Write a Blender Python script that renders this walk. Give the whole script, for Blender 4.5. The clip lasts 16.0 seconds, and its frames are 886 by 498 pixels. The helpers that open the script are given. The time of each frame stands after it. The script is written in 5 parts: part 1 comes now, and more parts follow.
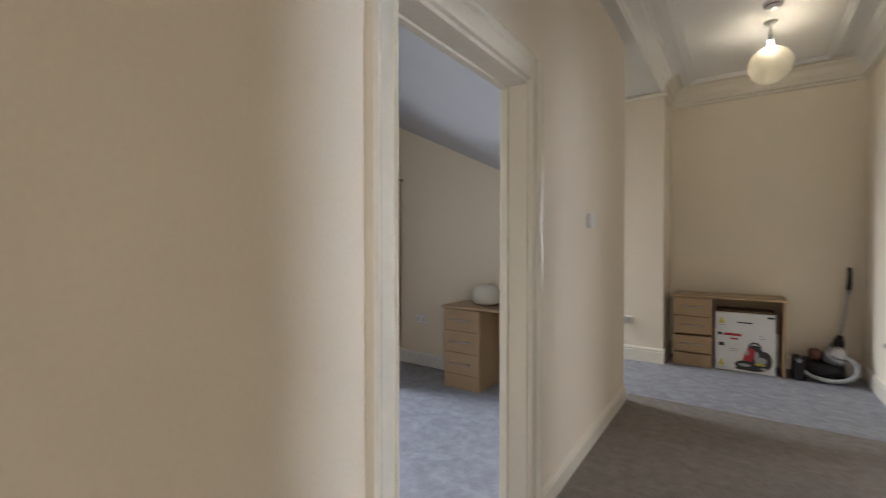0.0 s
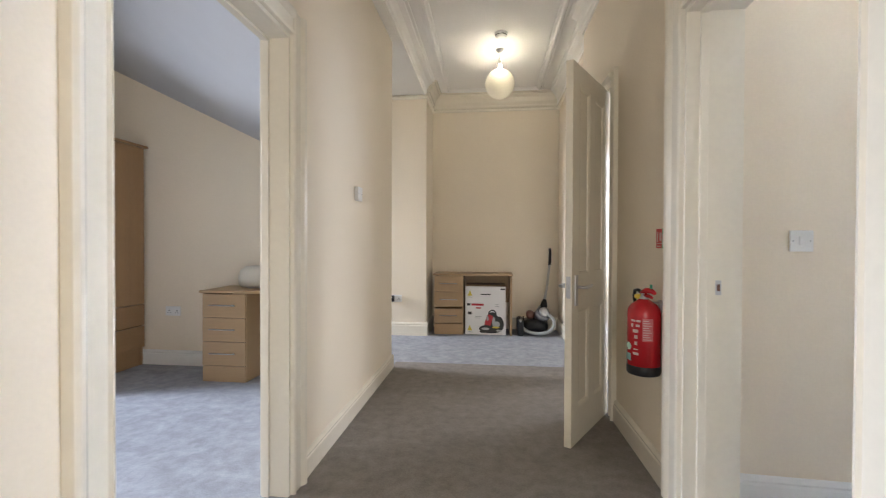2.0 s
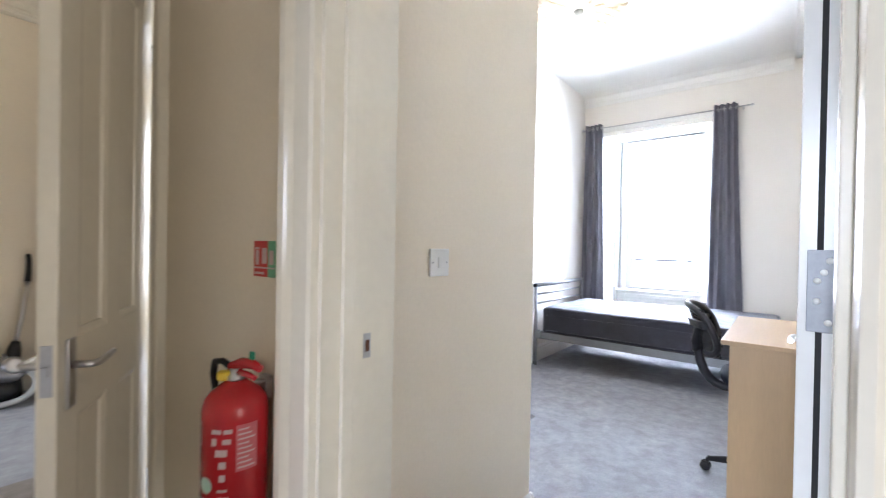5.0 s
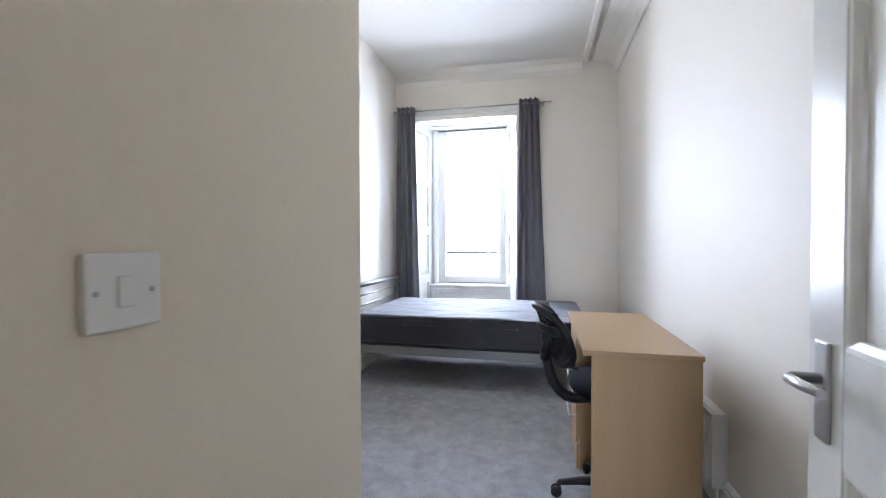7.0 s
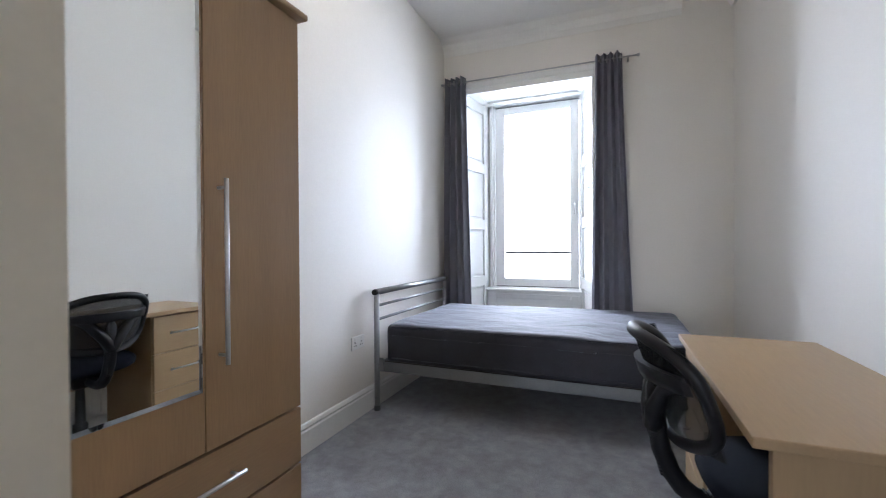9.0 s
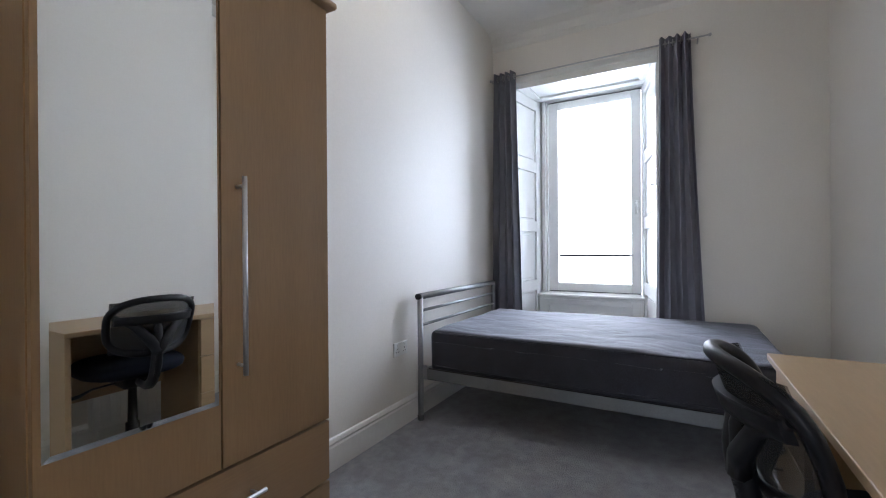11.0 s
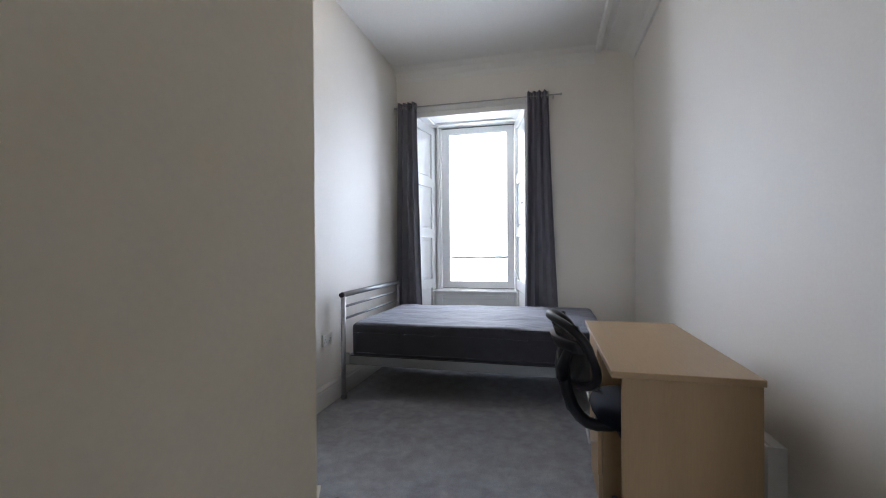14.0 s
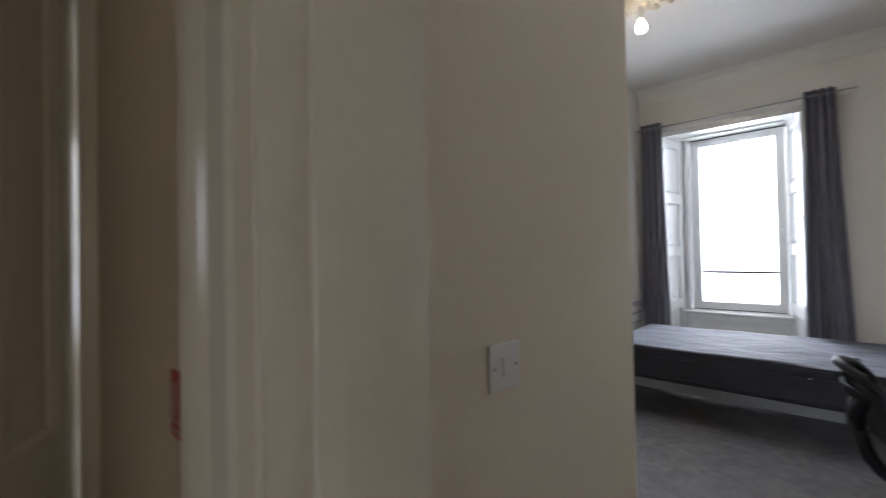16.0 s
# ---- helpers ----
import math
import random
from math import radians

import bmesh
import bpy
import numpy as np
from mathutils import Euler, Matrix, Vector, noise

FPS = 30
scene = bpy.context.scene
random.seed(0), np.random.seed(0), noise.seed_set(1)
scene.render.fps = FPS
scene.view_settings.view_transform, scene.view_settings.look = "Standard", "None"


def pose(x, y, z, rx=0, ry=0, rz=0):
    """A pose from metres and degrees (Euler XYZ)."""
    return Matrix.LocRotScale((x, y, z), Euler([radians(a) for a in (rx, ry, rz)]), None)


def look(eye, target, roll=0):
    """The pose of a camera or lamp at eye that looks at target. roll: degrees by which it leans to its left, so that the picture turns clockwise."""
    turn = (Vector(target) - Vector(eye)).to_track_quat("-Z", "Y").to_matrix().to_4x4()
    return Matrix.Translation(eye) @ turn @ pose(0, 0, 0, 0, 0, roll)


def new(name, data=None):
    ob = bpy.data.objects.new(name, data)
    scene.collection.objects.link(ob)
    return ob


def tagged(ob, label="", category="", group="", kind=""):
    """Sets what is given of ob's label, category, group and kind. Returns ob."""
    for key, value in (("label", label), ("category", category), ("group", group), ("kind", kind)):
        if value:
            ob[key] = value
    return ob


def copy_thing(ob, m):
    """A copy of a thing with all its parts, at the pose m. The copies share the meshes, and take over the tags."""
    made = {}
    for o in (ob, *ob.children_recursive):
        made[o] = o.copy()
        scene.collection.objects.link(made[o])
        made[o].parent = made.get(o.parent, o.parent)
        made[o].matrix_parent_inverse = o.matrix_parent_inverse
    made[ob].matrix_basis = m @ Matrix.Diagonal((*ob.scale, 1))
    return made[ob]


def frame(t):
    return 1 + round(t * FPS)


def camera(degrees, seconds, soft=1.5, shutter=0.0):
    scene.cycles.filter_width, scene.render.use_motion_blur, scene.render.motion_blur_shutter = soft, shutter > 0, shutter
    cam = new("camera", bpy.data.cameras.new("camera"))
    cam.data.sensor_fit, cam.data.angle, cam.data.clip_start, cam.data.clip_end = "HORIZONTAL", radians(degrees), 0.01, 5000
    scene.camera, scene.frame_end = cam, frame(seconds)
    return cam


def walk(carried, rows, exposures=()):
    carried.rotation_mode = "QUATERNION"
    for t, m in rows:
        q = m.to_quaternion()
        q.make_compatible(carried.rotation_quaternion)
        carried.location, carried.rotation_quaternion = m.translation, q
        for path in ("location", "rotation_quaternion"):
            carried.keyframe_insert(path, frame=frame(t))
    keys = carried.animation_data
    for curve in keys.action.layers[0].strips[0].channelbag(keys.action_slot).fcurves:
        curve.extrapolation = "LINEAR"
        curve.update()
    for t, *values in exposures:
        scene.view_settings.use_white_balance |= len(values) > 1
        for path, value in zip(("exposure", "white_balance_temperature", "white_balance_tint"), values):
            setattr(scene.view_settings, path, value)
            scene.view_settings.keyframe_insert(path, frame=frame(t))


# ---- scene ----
cam = camera(92.6, 16.0, soft=1.05, shutter=0.4)
PATH = [
    (0, (0.304, 0.756, 1.313), (-0.842, 2.394, 1.286), 0.0),
    (0.5, (0.332, 0.731, 1.258), (-0.487, 2.555, 1.238), -0.1),
    (1, (0.365, 0.73, 1.215), (-0.186, 2.653, 1.193), -0.1),
    (1.5, (0.38, 0.725, 1.172), (0.018, 2.692, 1.151), 0.0),
    (2, (0.403, 0.746, 1.124), (0.184, 2.733, 1.102), 0.2),
    (2.5, (0.406, 0.859, 1.083), (0.382, 2.859, 1.05), 0.3),
    (3, (0.412, 1.043, 1.073), (0.697, 3.023, 1.038), 0.5),
    (3.5, (0.448, 1.253, 1.099), (1.063, 3.156, 1.068), 0.7),
    (4, (0.48, 1.466, 1.146), (1.455, 3.212, 1.113), 0.9),
    (4.5, (0.531, 1.634, 1.17), (1.833, 3.152, 1.148), 1.2),
    (5, (0.646, 1.803, 1.197), (2.202, 3.059, 1.181), 1.0),
    (5.2, (0.69, 1.850, 1.203), (2.312, 3.019, 1.191), 0.9),
    (7.3, (1.43, 2.222, 1.196), (3.388, 2.630, 1.161), 0.1),
    (7.5, (1.518, 2.231, 1.191), (3.477, 2.635, 1.156), 0.2),
    (8, (1.744, 2.247, 1.167), (3.685, 2.731, 1.138), 0.2),
    (8.5, (1.95, 2.253, 1.136), (3.854, 2.862, 1.112), -0.1),
    (9, (2.105, 2.261, 1.127), (3.957, 3.014, 1.109), -0.3),
    (9.5, (2.197, 2.273, 1.125), (4.002, 3.135, 1.111), -0.3),
    (10, (2.248, 2.273, 1.122), (4.017, 3.206, 1.114), -0.4),
    (10.2, (2.256, 2.274, 1.123), (4.019, 3.219, 1.115), -0.4),
    (11.3, (2.262, 2.268, 1.125), (4.001, 3.256, 1.123), -0.4),
    (12.3, (2.165, 2.256, 1.130), (3.934, 3.191, 1.131), -0.4),
    (12.5, (2.097, 2.252, 1.133), (3.882, 3.154, 1.134), -0.4),
    (13, (1.944, 2.236, 1.131), (3.819, 2.932, 1.129), -0.3),
    (13.5, (1.781, 2.222, 1.143), (3.709, 2.755, 1.14), -0.4),
    (14, (1.597, 2.224, 1.171), (3.539, 2.703, 1.165), -0.4),
    (14.5, (1.443, 2.246, 1.225), (3.359, 2.820, 1.222), -0.4),
    (15, (1.243, 2.241, 1.307), (3.092, 3.002, 1.302), -0.8),
    (15.5, (1.12, 2.214, 1.345), (2.843, 3.224, 1.353), -1.0),
    (16, (1.03, 2.190, 1.356), (2.483, 3.563, 1.384), -1.1),
]
EXPOSURES = [(0, 0.98, 6450, 10), (1, 1.40, 6400, 10), (2, 1.72, 6350, 10), (3.5, 1.95, 6250, 10), (5.0, 1.78, 6100, 10), (6.5, 1.1, 6120, 10), (7.5, 0.7, 6200, 10), (9, 0.35, 6200, 10), (10, 0.12, 6200, 10), (12.5, -0.08, 6260, 10), (14.5, -0.18, 6400, 10), (16, -0.22, 6600, 10)]
walk(cam, [(t, look(eye, target, roll)) for t, eye, target, roll in PATH], EXPOSURES)

# ---- sky, sun, daylight and hall fill ----
world = bpy.data.worlds.new("world")
scene.world = world
world.use_nodes = True
wn = world.node_tree
sky = wn.nodes.new("ShaderNodeTexSky")
sky.sky_type, sky.sun_disc = "NISHITA", False
sky.sun_elevation, sky.sun_rotation = radians(42), radians(80)
sky.air_density, sky.dust_density, sky.ozone_density = 1.0, 6.0, 1.0
wn.nodes["Background"].inputs[1].default_value = 0.15
wn.links.new(sky.outputs[0], wn.nodes["Background"].inputs[0])


def lamp(name, kind, m, energy, color=(1, 1, 1), size=None, angle=None):
    data = bpy.data.lights.new(name, kind)
    data.energy, data.color = energy, color
    if size:
        data.shape, data.size, data.size_y = "RECTANGLE", size[0], size[1]
    if angle:
        data.angle = radians(angle)
    ob = new(name, data)
    ob.matrix_world = m
    return ob


lamp("sun", "SUN", look((12, 1, 9), (6, 3, 1)), 0.8, (1, 0.96, 0.9), angle=25)
DAY = (0.79, 0.85, 1.0)
lamp("daylight_bedroom", "AREA", look((10.2, 3.5, 1.8), (6.5, 3.1, 1.7)), 1850, (0.75, 0.835, 1.0), (6.0, 6.5))
lamp("daylight_left_room", "AREA", look((-8.0, 2.15, 3.2), (-1.6, 3.0, 1.0)), 390, DAY, (1.6, 4.4))
lamp("daylight_hall_end", "AREA", look((-7.5, 5.1, 3.2), (0.0, 5.2, 0.4)), 260, (0.88, 0.91, 1.0), (1.6, 2.0))
lamp("daylight_side_room", "AREA", look((4.52, 5.70, 1.55), (2.0, 5.2, 1.2)), 36, DAY, (1.25, 1.85))
# Added fill light from behind the camera; no such source is known.
lamp("daylight_hall_behind", "AREA", look((0.36, -1.55, 1.3), (0.36, 0, 1.2)), 9, (1.0, 0.92, 0.82), (0.8, 1.7))


# ---- materials ----
def material(name, color, rough=0.6, metal=0.0, vary=0.06, scale=6.0, fine=120.0, bump=0.05, spec=0.5, stretch=(1, 1, 1), fade=None):
    """Colour with large stains and fine grain, fine relief and uneven gloss."""
    m = bpy.data.materials.new(name)
    m.use_nodes = True
    nt = m.node_tree
    b = nt.nodes["Principled BSDF"]
    b.inputs["Metallic"].default_value = metal
    b.inputs["Specular IOR Level"].default_value = spec
    tc = nt.nodes.new("ShaderNodeTexCoord")
    mp = nt.nodes.new("ShaderNodeMapping")
    mp.inputs["Scale"].default_value = stretch
    nt.links.new(tc.outputs["Object"], mp.inputs[0])
    n1, n2 = nt.nodes.new("ShaderNodeTexNoise"), nt.nodes.new("ShaderNodeTexNoise")
    n1.inputs["Scale"].default_value, n2.inputs["Scale"].default_value = scale, fine
    n1.inputs["Detail"].default_value, n2.inputs["Detail"].default_value = 4, 3
    for n in (n1, n2):
        nt.links.new(mp.outputs[0], n.inputs["Vector"])
    add = nt.nodes.new("ShaderNodeMath")
    add.operation = "ADD"
    nt.links.new(n1.outputs[0], add.inputs[0])
    nt.links.new(n2.outputs[0], add.inputs[1])
    ramp = nt.nodes.new("ShaderNodeMapRange")
    ramp.inputs[1].default_value, ramp.inputs[2].default_value = 0.65, 1.35
    nt.links.new(add.outputs[0], ramp.inputs[0])
    mix = nt.nodes.new("ShaderNodeMix")
    mix.data_type = "RGBA"
    low = fade or tuple(c * (1 - vary * 2) for c in color)
    mix.inputs[6].default_value = (*low, 1)
    mix.inputs[7].default_value = (*(min(1, c * (1 + vary)) for c in color), 1)
    nt.links.new(ramp.outputs[0], mix.inputs[0])
    nt.links.new(mix.outputs[2], b.inputs["Base Color"])
    rr = nt.nodes.new("ShaderNodeMapRange")
    rr.inputs[3].default_value, rr.inputs[4].default_value = max(0.02, rough - 0.08), min(1, rough + 0.08)
    nt.links.new(n1.outputs[0], rr.inputs[0])
    nt.links.new(rr.outputs[0], b.inputs["Roughness"])
    if bump:
        bp = nt.nodes.new("ShaderNodeBump")
        bp.inputs["Strength"].default_value, bp.inputs["Distance"].default_value = bump, 0.004
        nt.links.new(add.outputs[0], bp.inputs["Height"])
        nt.links.new(bp.outputs[0], b.inputs["Normal"])
    return m


def glow(name, color, strength):
    m = material(name, color, 0.4, bump=0)
    b = m.node_tree.nodes["Principled BSDF"]
    b.inputs["Emission Color"].default_value = (*color, 1)
    b.inputs["Emission Strength"].default_value = strength
    return m


M_WALL = material("cream_emulsion", (0.82, 0.735, 0.60), 0.75, vary=0.02, scale=1.5, fine=90, bump=0.03)
M_WALL_BED = material("pale_cream_emulsion", (0.805, 0.773, 0.722), 0.6, vary=0.02, scale=1.2, fine=90, bump=0.03)
M_CEIL = material("white_ceiling_paint", (0.80, 0.79, 0.76), 0.8, vary=0.02, scale=2, fine=60, bump=0.03)
M_TRIM = material("cream_gloss_paint", (0.80, 0.75, 0.64), 0.2, vary=0.02, scale=3, fine=40, bump=0.02)
M_WHITE = material("white_gloss_paint", (0.82, 0.82, 0.80), 0.22, vary=0.02, scale=3, fine=40, bump=0.02)


def carpet(name, color, fade):
    """Cut pile: trodden lighter and darker sweeps, tufts in fine relief."""
    m = material(name, color, 0.95, vary=0.11, scale=16, fine=150, bump=0.0, spec=0.12)
    nt = m.node_tree
    b = nt.nodes["Principled BSDF"]
    tc = nt.nodes.new("ShaderNodeTexCoord")
    sweep, tuft = nt.nodes.new("ShaderNodeTexNoise"), nt.nodes.new("ShaderNodeTexVoronoi")
    sweep.inputs["Scale"].default_value, sweep.inputs["Detail"].default_value = 6.5, 10
    sweep.inputs["Roughness"].default_value, sweep.inputs["Distortion"].default_value = 0.78, 0.35
    tuft.inputs["Scale"].default_value = 170
    for n in (sweep, tuft):
        nt.links.new(tc.outputs["Object"], n.inputs["Vector"])
    tread = nt.nodes.new("ShaderNodeMapRange")
    tread.inputs[1].default_value, tread.inputs[2].default_value = 0.40, 0.62
    nt.links.new(sweep.outputs[0], tread.inputs[0])
    mix = nt.nodes.new("ShaderNodeMix")
    mix.data_type = "RGBA"
    base = b.inputs["Base Color"].links[0].from_socket
    mul = nt.nodes.new("ShaderNodeMix")
    mul.data_type, mul.blend_type = "RGBA", "MULTIPLY"
    mul.inputs[0].default_value = 1.0
    mul.inputs[7].default_value = (fade, fade, fade, 1)
    nt.links.new(base, mul.inputs[6])
    nt.links.new(tread.outputs[0], mix.inputs[0])
    nt.links.new(mul.outputs[2], mix.inputs[6])
    nt.links.new(base, mix.inputs[7])
    nt.links.new(mix.outputs[2], b.inputs["Base Color"])
    mound = nt.nodes.new("ShaderNodeMath")
    mound.operation = "MULTIPLY_ADD"
    mound.inputs[1].default_value = -0.6
    nt.links.new(tuft.outputs["Distance"], mound.inputs[0])
    nt.links.new(sweep.outputs[0], mound.inputs[2])
    bp = nt.nodes.new("ShaderNodeBump")
    bp.inputs["Strength"].default_value, bp.inputs["Distance"].default_value = 0.6, 0.006
    nt.links.new(mound.outputs[0], bp.inputs["Height"])
    nt.links.new(bp.outputs[0], b.inputs["Normal"])
    return m


M_CARPET = carpet("blue_grey_carpet", (0.385, 0.398, 0.435), 0.78)
# Brown tint puts the hall's warm lamplight into the carpet colour.
M_CARPET_LAMPLIT = carpet("carpet_lamplit_brown", (0.295, 0.268, 0.245), 0.86)
M_WOOD = material("beech_laminate", (0.405, 0.275, 0.15), 0.4, vary=0.045, scale=2.2, fine=30, bump=0.02, stretch=(6, 6, 0.5))
M_WOOD_X = material("beech_laminate_along", (0.405, 0.275, 0.15), 0.4, vary=0.045, scale=2.2, fine=30, bump=0.02, stretch=(0.5, 6, 6))
M_OAK = material("brown_beech_laminate", (0.325, 0.198, 0.10), 0.36, vary=0.06, scale=2.2, fine=30, bump=0.02, stretch=(6, 6, 0.5))
M_OAK_X = material("brown_beech_laminate_along", (0.325, 0.198, 0.10), 0.36, vary=0.06, scale=2.2, fine=30, bump=0.02, stretch=(0.5, 6, 6))
M_STEEL = material("brushed_steel", (0.52, 0.52, 0.53), 0.32, 1.0, vary=0.05, bump=0.02)
# Darker than the silver frame: the rail's shadow is put into its colour.
M_RAIL = material("shaded_rail_steel", (0.20, 0.21, 0.22), 0.5, 0.5, vary=0.06, bump=0.02)
M_SILVER = material("silver_painted_metal", (0.34, 0.35, 0.37), 0.36, 0.7, vary=0.05, bump=0.02)
M_BLACK = material("black_plastic", (0.010, 0.010, 0.012), 0.42, vary=0.1, bump=0.03, spec=0.35)
M_FABRIC_BLACK = material("black_fabric", (0.012, 0.013, 0.017), 0.9, vary=0.2, fine=300, bump=0.3)
M_PLASTIC = material("white_plastic", (0.80, 0.80, 0.78), 0.35, vary=0.01, bump=0)
M_MATTRESS = material("dark_grey_mattress_fabric", (0.028, 0.028, 0.040), 0.78, vary=0.25, scale=9, fine=160, bump=0.35)
for key, value in (("Sheen Weight", 0.45), ("Sheen Roughness", 0.45), ("Sheen Tint", (0.82, 0.86, 1.0, 1))):
    M_MATTRESS.node_tree.nodes["Principled BSDF"].inputs[key].default_value = value
M_CURTAIN = material("grey_curtain_cloth", (0.20, 0.20, 0.24), 0.85, vary=0.08, scale=8, fine=200, bump=0.2)
M_RED = material("red_enamel", (0.44, 0.012, 0.018), 0.25, vary=0.05, bump=0.01)


# ---- mesh helpers ----
def box(bm, x0, y0, z0, x1, y1, z1, bevel=0.0):
    """An axis-aligned block, its edges rounded by bevel."""
    x0, x1, y0, y1, z0, z1 = min(x0, x1), max(x0, x1), min(y0, y1), max(y0, y1), min(z0, z1), max(z0, z1)
    r = bmesh.ops.create_cube(bm, size=1, matrix=Matrix.Translation(((x0 + x1) / 2, (y0 + y1) / 2, (z0 + z1) / 2)) @ Matrix.Diagonal((x1 - x0, y1 - y0, z1 - z0, 1)))
    if bevel:
        edges = list({e for v in r["verts"] for e in v.link_edges})
        bmesh.ops.bevel(bm, geom=edges, offset=bevel, segments=2, affect="EDGES", profile=0.5)
    return bm


def boxes(*rows, bevel=0.0):
    bm = bmesh.new()
    for row in rows:
        box(bm, *row, bevel=bevel)
    return bm


def tube(bm, points, radius, sides=10, cap=True):
    """A round bar along a line of points; radius: one number or one a point."""
    pts = [Vector(p) for p in points]
    rings = []
    up = None
    for i, p in enumerate(pts):
        d = (pts[min(i + 1, len(pts) - 1)] - pts[max(i - 1, 0)]).normalized()
        if up is None:
            up = d.orthogonal().normalized()
        up = (up - d * up.dot(d)).normalized()
        side = d.cross(up)
        r = radius[i] if isinstance(radius, (list, tuple)) else radius
        rings.append([bm.verts.new(p + (up * math.cos(a) + side * math.sin(a)) * r) for a in (2 * math.pi * k / sides for k in range(sides))])
    for a, b in zip(rings, rings[1:]):
        for k in range(sides):
            f = bm.faces.new((a[k], a[(k + 1) % sides], b[(k + 1) % sides], b[k]))
            f.smooth = True
    if cap:
        bm.faces.new(rings[0][::-1])
        bm.faces.new(rings[-1])
    bmesh.ops.recalc_face_normals(bm, faces=bm.faces)
    return bm


def lathe(bm, profile, sides=24, centre=(0, 0, 0)):
    """A turned shape round z from (radius, height) pairs."""
    rings = []
    cx, cy, cz = centre
    for r, z in profile:
        rings.append([bm.verts.new((cx + max(r, 0.0004) * math.cos(2 * math.pi * k / sides), cy + max(r, 0.0004) * math.sin(2 * math.pi * k / sides), cz + z)) for k in range(sides)])
    for a, b in zip(rings, rings[1:]):
        for k in range(sides):
            bm.faces.new((a[k], a[(k + 1) % sides], b[(k + 1) % sides], b[k])).smooth = True
    bm.faces.new(rings[0][::-1])
    bm.faces.new(rings[-1])
    bmesh.ops.recalc_face_normals(bm, faces=bm.faces)
    return bm


def extrude_profile(bm, profile, a, b, out, up=(0, 0, 1)):
    """A moulding: the profile's (outwards, upwards) pairs drawn from point a to point b."""
    out, up, a, b = Vector(out), Vector(up), Vector(a), Vector(b)
    ra = [bm.verts.new(a + out * p + up * q) for p, q in profile]
    rb = [bm.verts.new(b + out * p + up * q) for p, q in profile]
    n = len(profile)
    for i in range(n):
        bm.faces.new((ra[i], ra[(i + 1) % n], rb[(i + 1) % n], rb[i]))
    bm.faces.new(ra[::-1])
    bm.faces.new(rb)
    bmesh.ops.recalc_face_normals(bm, faces=bm.faces)
    return bm


def mesh_object(name, bm, mat):
    data = bpy.data.meshes.new(name)
    bm.to_mesh(data)
    bm.free()
    data.materials.append(mat)
    return new(name, data)


def part(name, bm, mat, parent, label=""):
    ob = mesh_object(name, bm, mat)
    ob.parent = parent
    return tagged(ob, label)


def thing(name, label, category, m=None, group="", kind=""):
    ob = new(name)
    ob.empty_display_size = 0.1
    if m is not None:
        ob.matrix_world = m
    return tagged(ob, label, category, group, kind)


def structure(name, bm, mat, label, category):
    return tagged(mesh_object(name, bm, mat), label, category, kind="structure")


# ---- plan ----
CH = 3.12                     # ceiling height
LX, RX = -0.477, 1.205        # hall walls
RF = 1.30                     # hall wall past the side room door
FAR = 6.45                    # back of the recess
D1, D2 = 1.730, 2.60           # bedroom doorway along y
S1, S2 = 3.65, 4.40           # side room doorway along y
L1, L2 = 1.63, 2.53           # left room doorway along y
BX, BY0, BY1 = 6.02, 1.40, 3.83   # bedroom window wall, side walls
SW, SWE = 2.685, 2.29         # passage wall at the doorway, its far end
SW2 = 2.635                   # passage wall at its far end
TOP = 3.3

# ---- shell ----
structure("floor", boxes((-3.9, -1.5, -0.15, 6.9, 6.9, 0)), M_CARPET, "grey short-pile fitted carpet through hall and bedrooms", "carpet")
# Thin layer painted lamplight brown; its edge marks where daylight begins.
structure("carpet_hall", boxes((LX, -1.38, 0.0, RX, 4.70, 0.004)), M_CARPET_LAMPLIT, "worn hall carpet layer, browned as if lamplit, up to a straight edge", "carpet")
structure("wall_hall_left", boxes((-0.607, -1.5, 0, LX, L1, TOP), (-0.607, L1, 2.035, LX, L2, TOP), (-0.607, L2, 0, LX, 4.498, TOP)), M_WALL, "cream painted plaster hall wall with doorway", "wall")
structure("wall_left_room_back", boxes((-3.9, 4.36, 0, -0.608, 4.498, TOP)), M_WALL, "cream painted plaster partition wall", "wall")
structure("wall_hall_recess", boxes((-3.9, 5.88, 0, -0.37, 6.7, TOP)), M_WALL, "cream painted plaster wall beside the recess", "wall")
structure("wall_hall_far", boxes((-0.369, FAR, 0, 1.505, 6.7, TOP)), M_WALL, "cream painted plaster end wall of hall", "wall")
structure("wall_hall_right", boxes((RX, -1.5, 0, 1.425, D1, TOP), (RX, D1, 2.10, 1.425, D2, TOP), (RX, D2, 0, 1.425, S1, TOP), (RX, S1, 2.15, 1.425, S2, TOP), (RX, S2, 0, 1.425, S2 + 0.14, TOP), (RF, S2 + 0.14, 0, 1.50, 6.449, TOP)), M_WALL, "cream painted plaster hall wall with two doorways", "wall")
# Unseen end wall; its opening is added to let the fill lamp in.
structure("wall_hall_behind", boxes((-0.476, -1.5, 0, -0.05, -1.38, TOP), (-0.05, -1.5, 2.15, 0.77, -1.38, TOP), (0.77, -1.5, 0, RX - 0.001, -1.38, TOP)), M_WALL, "cream painted plaster wall at the hall's near end", "wall")
structure("wall_left_room_near", boxes((-3.9, 0.6, 0, -0.608, 0.72, TOP)), M_WALL, "cream painted plaster bedroom wall", "wall")
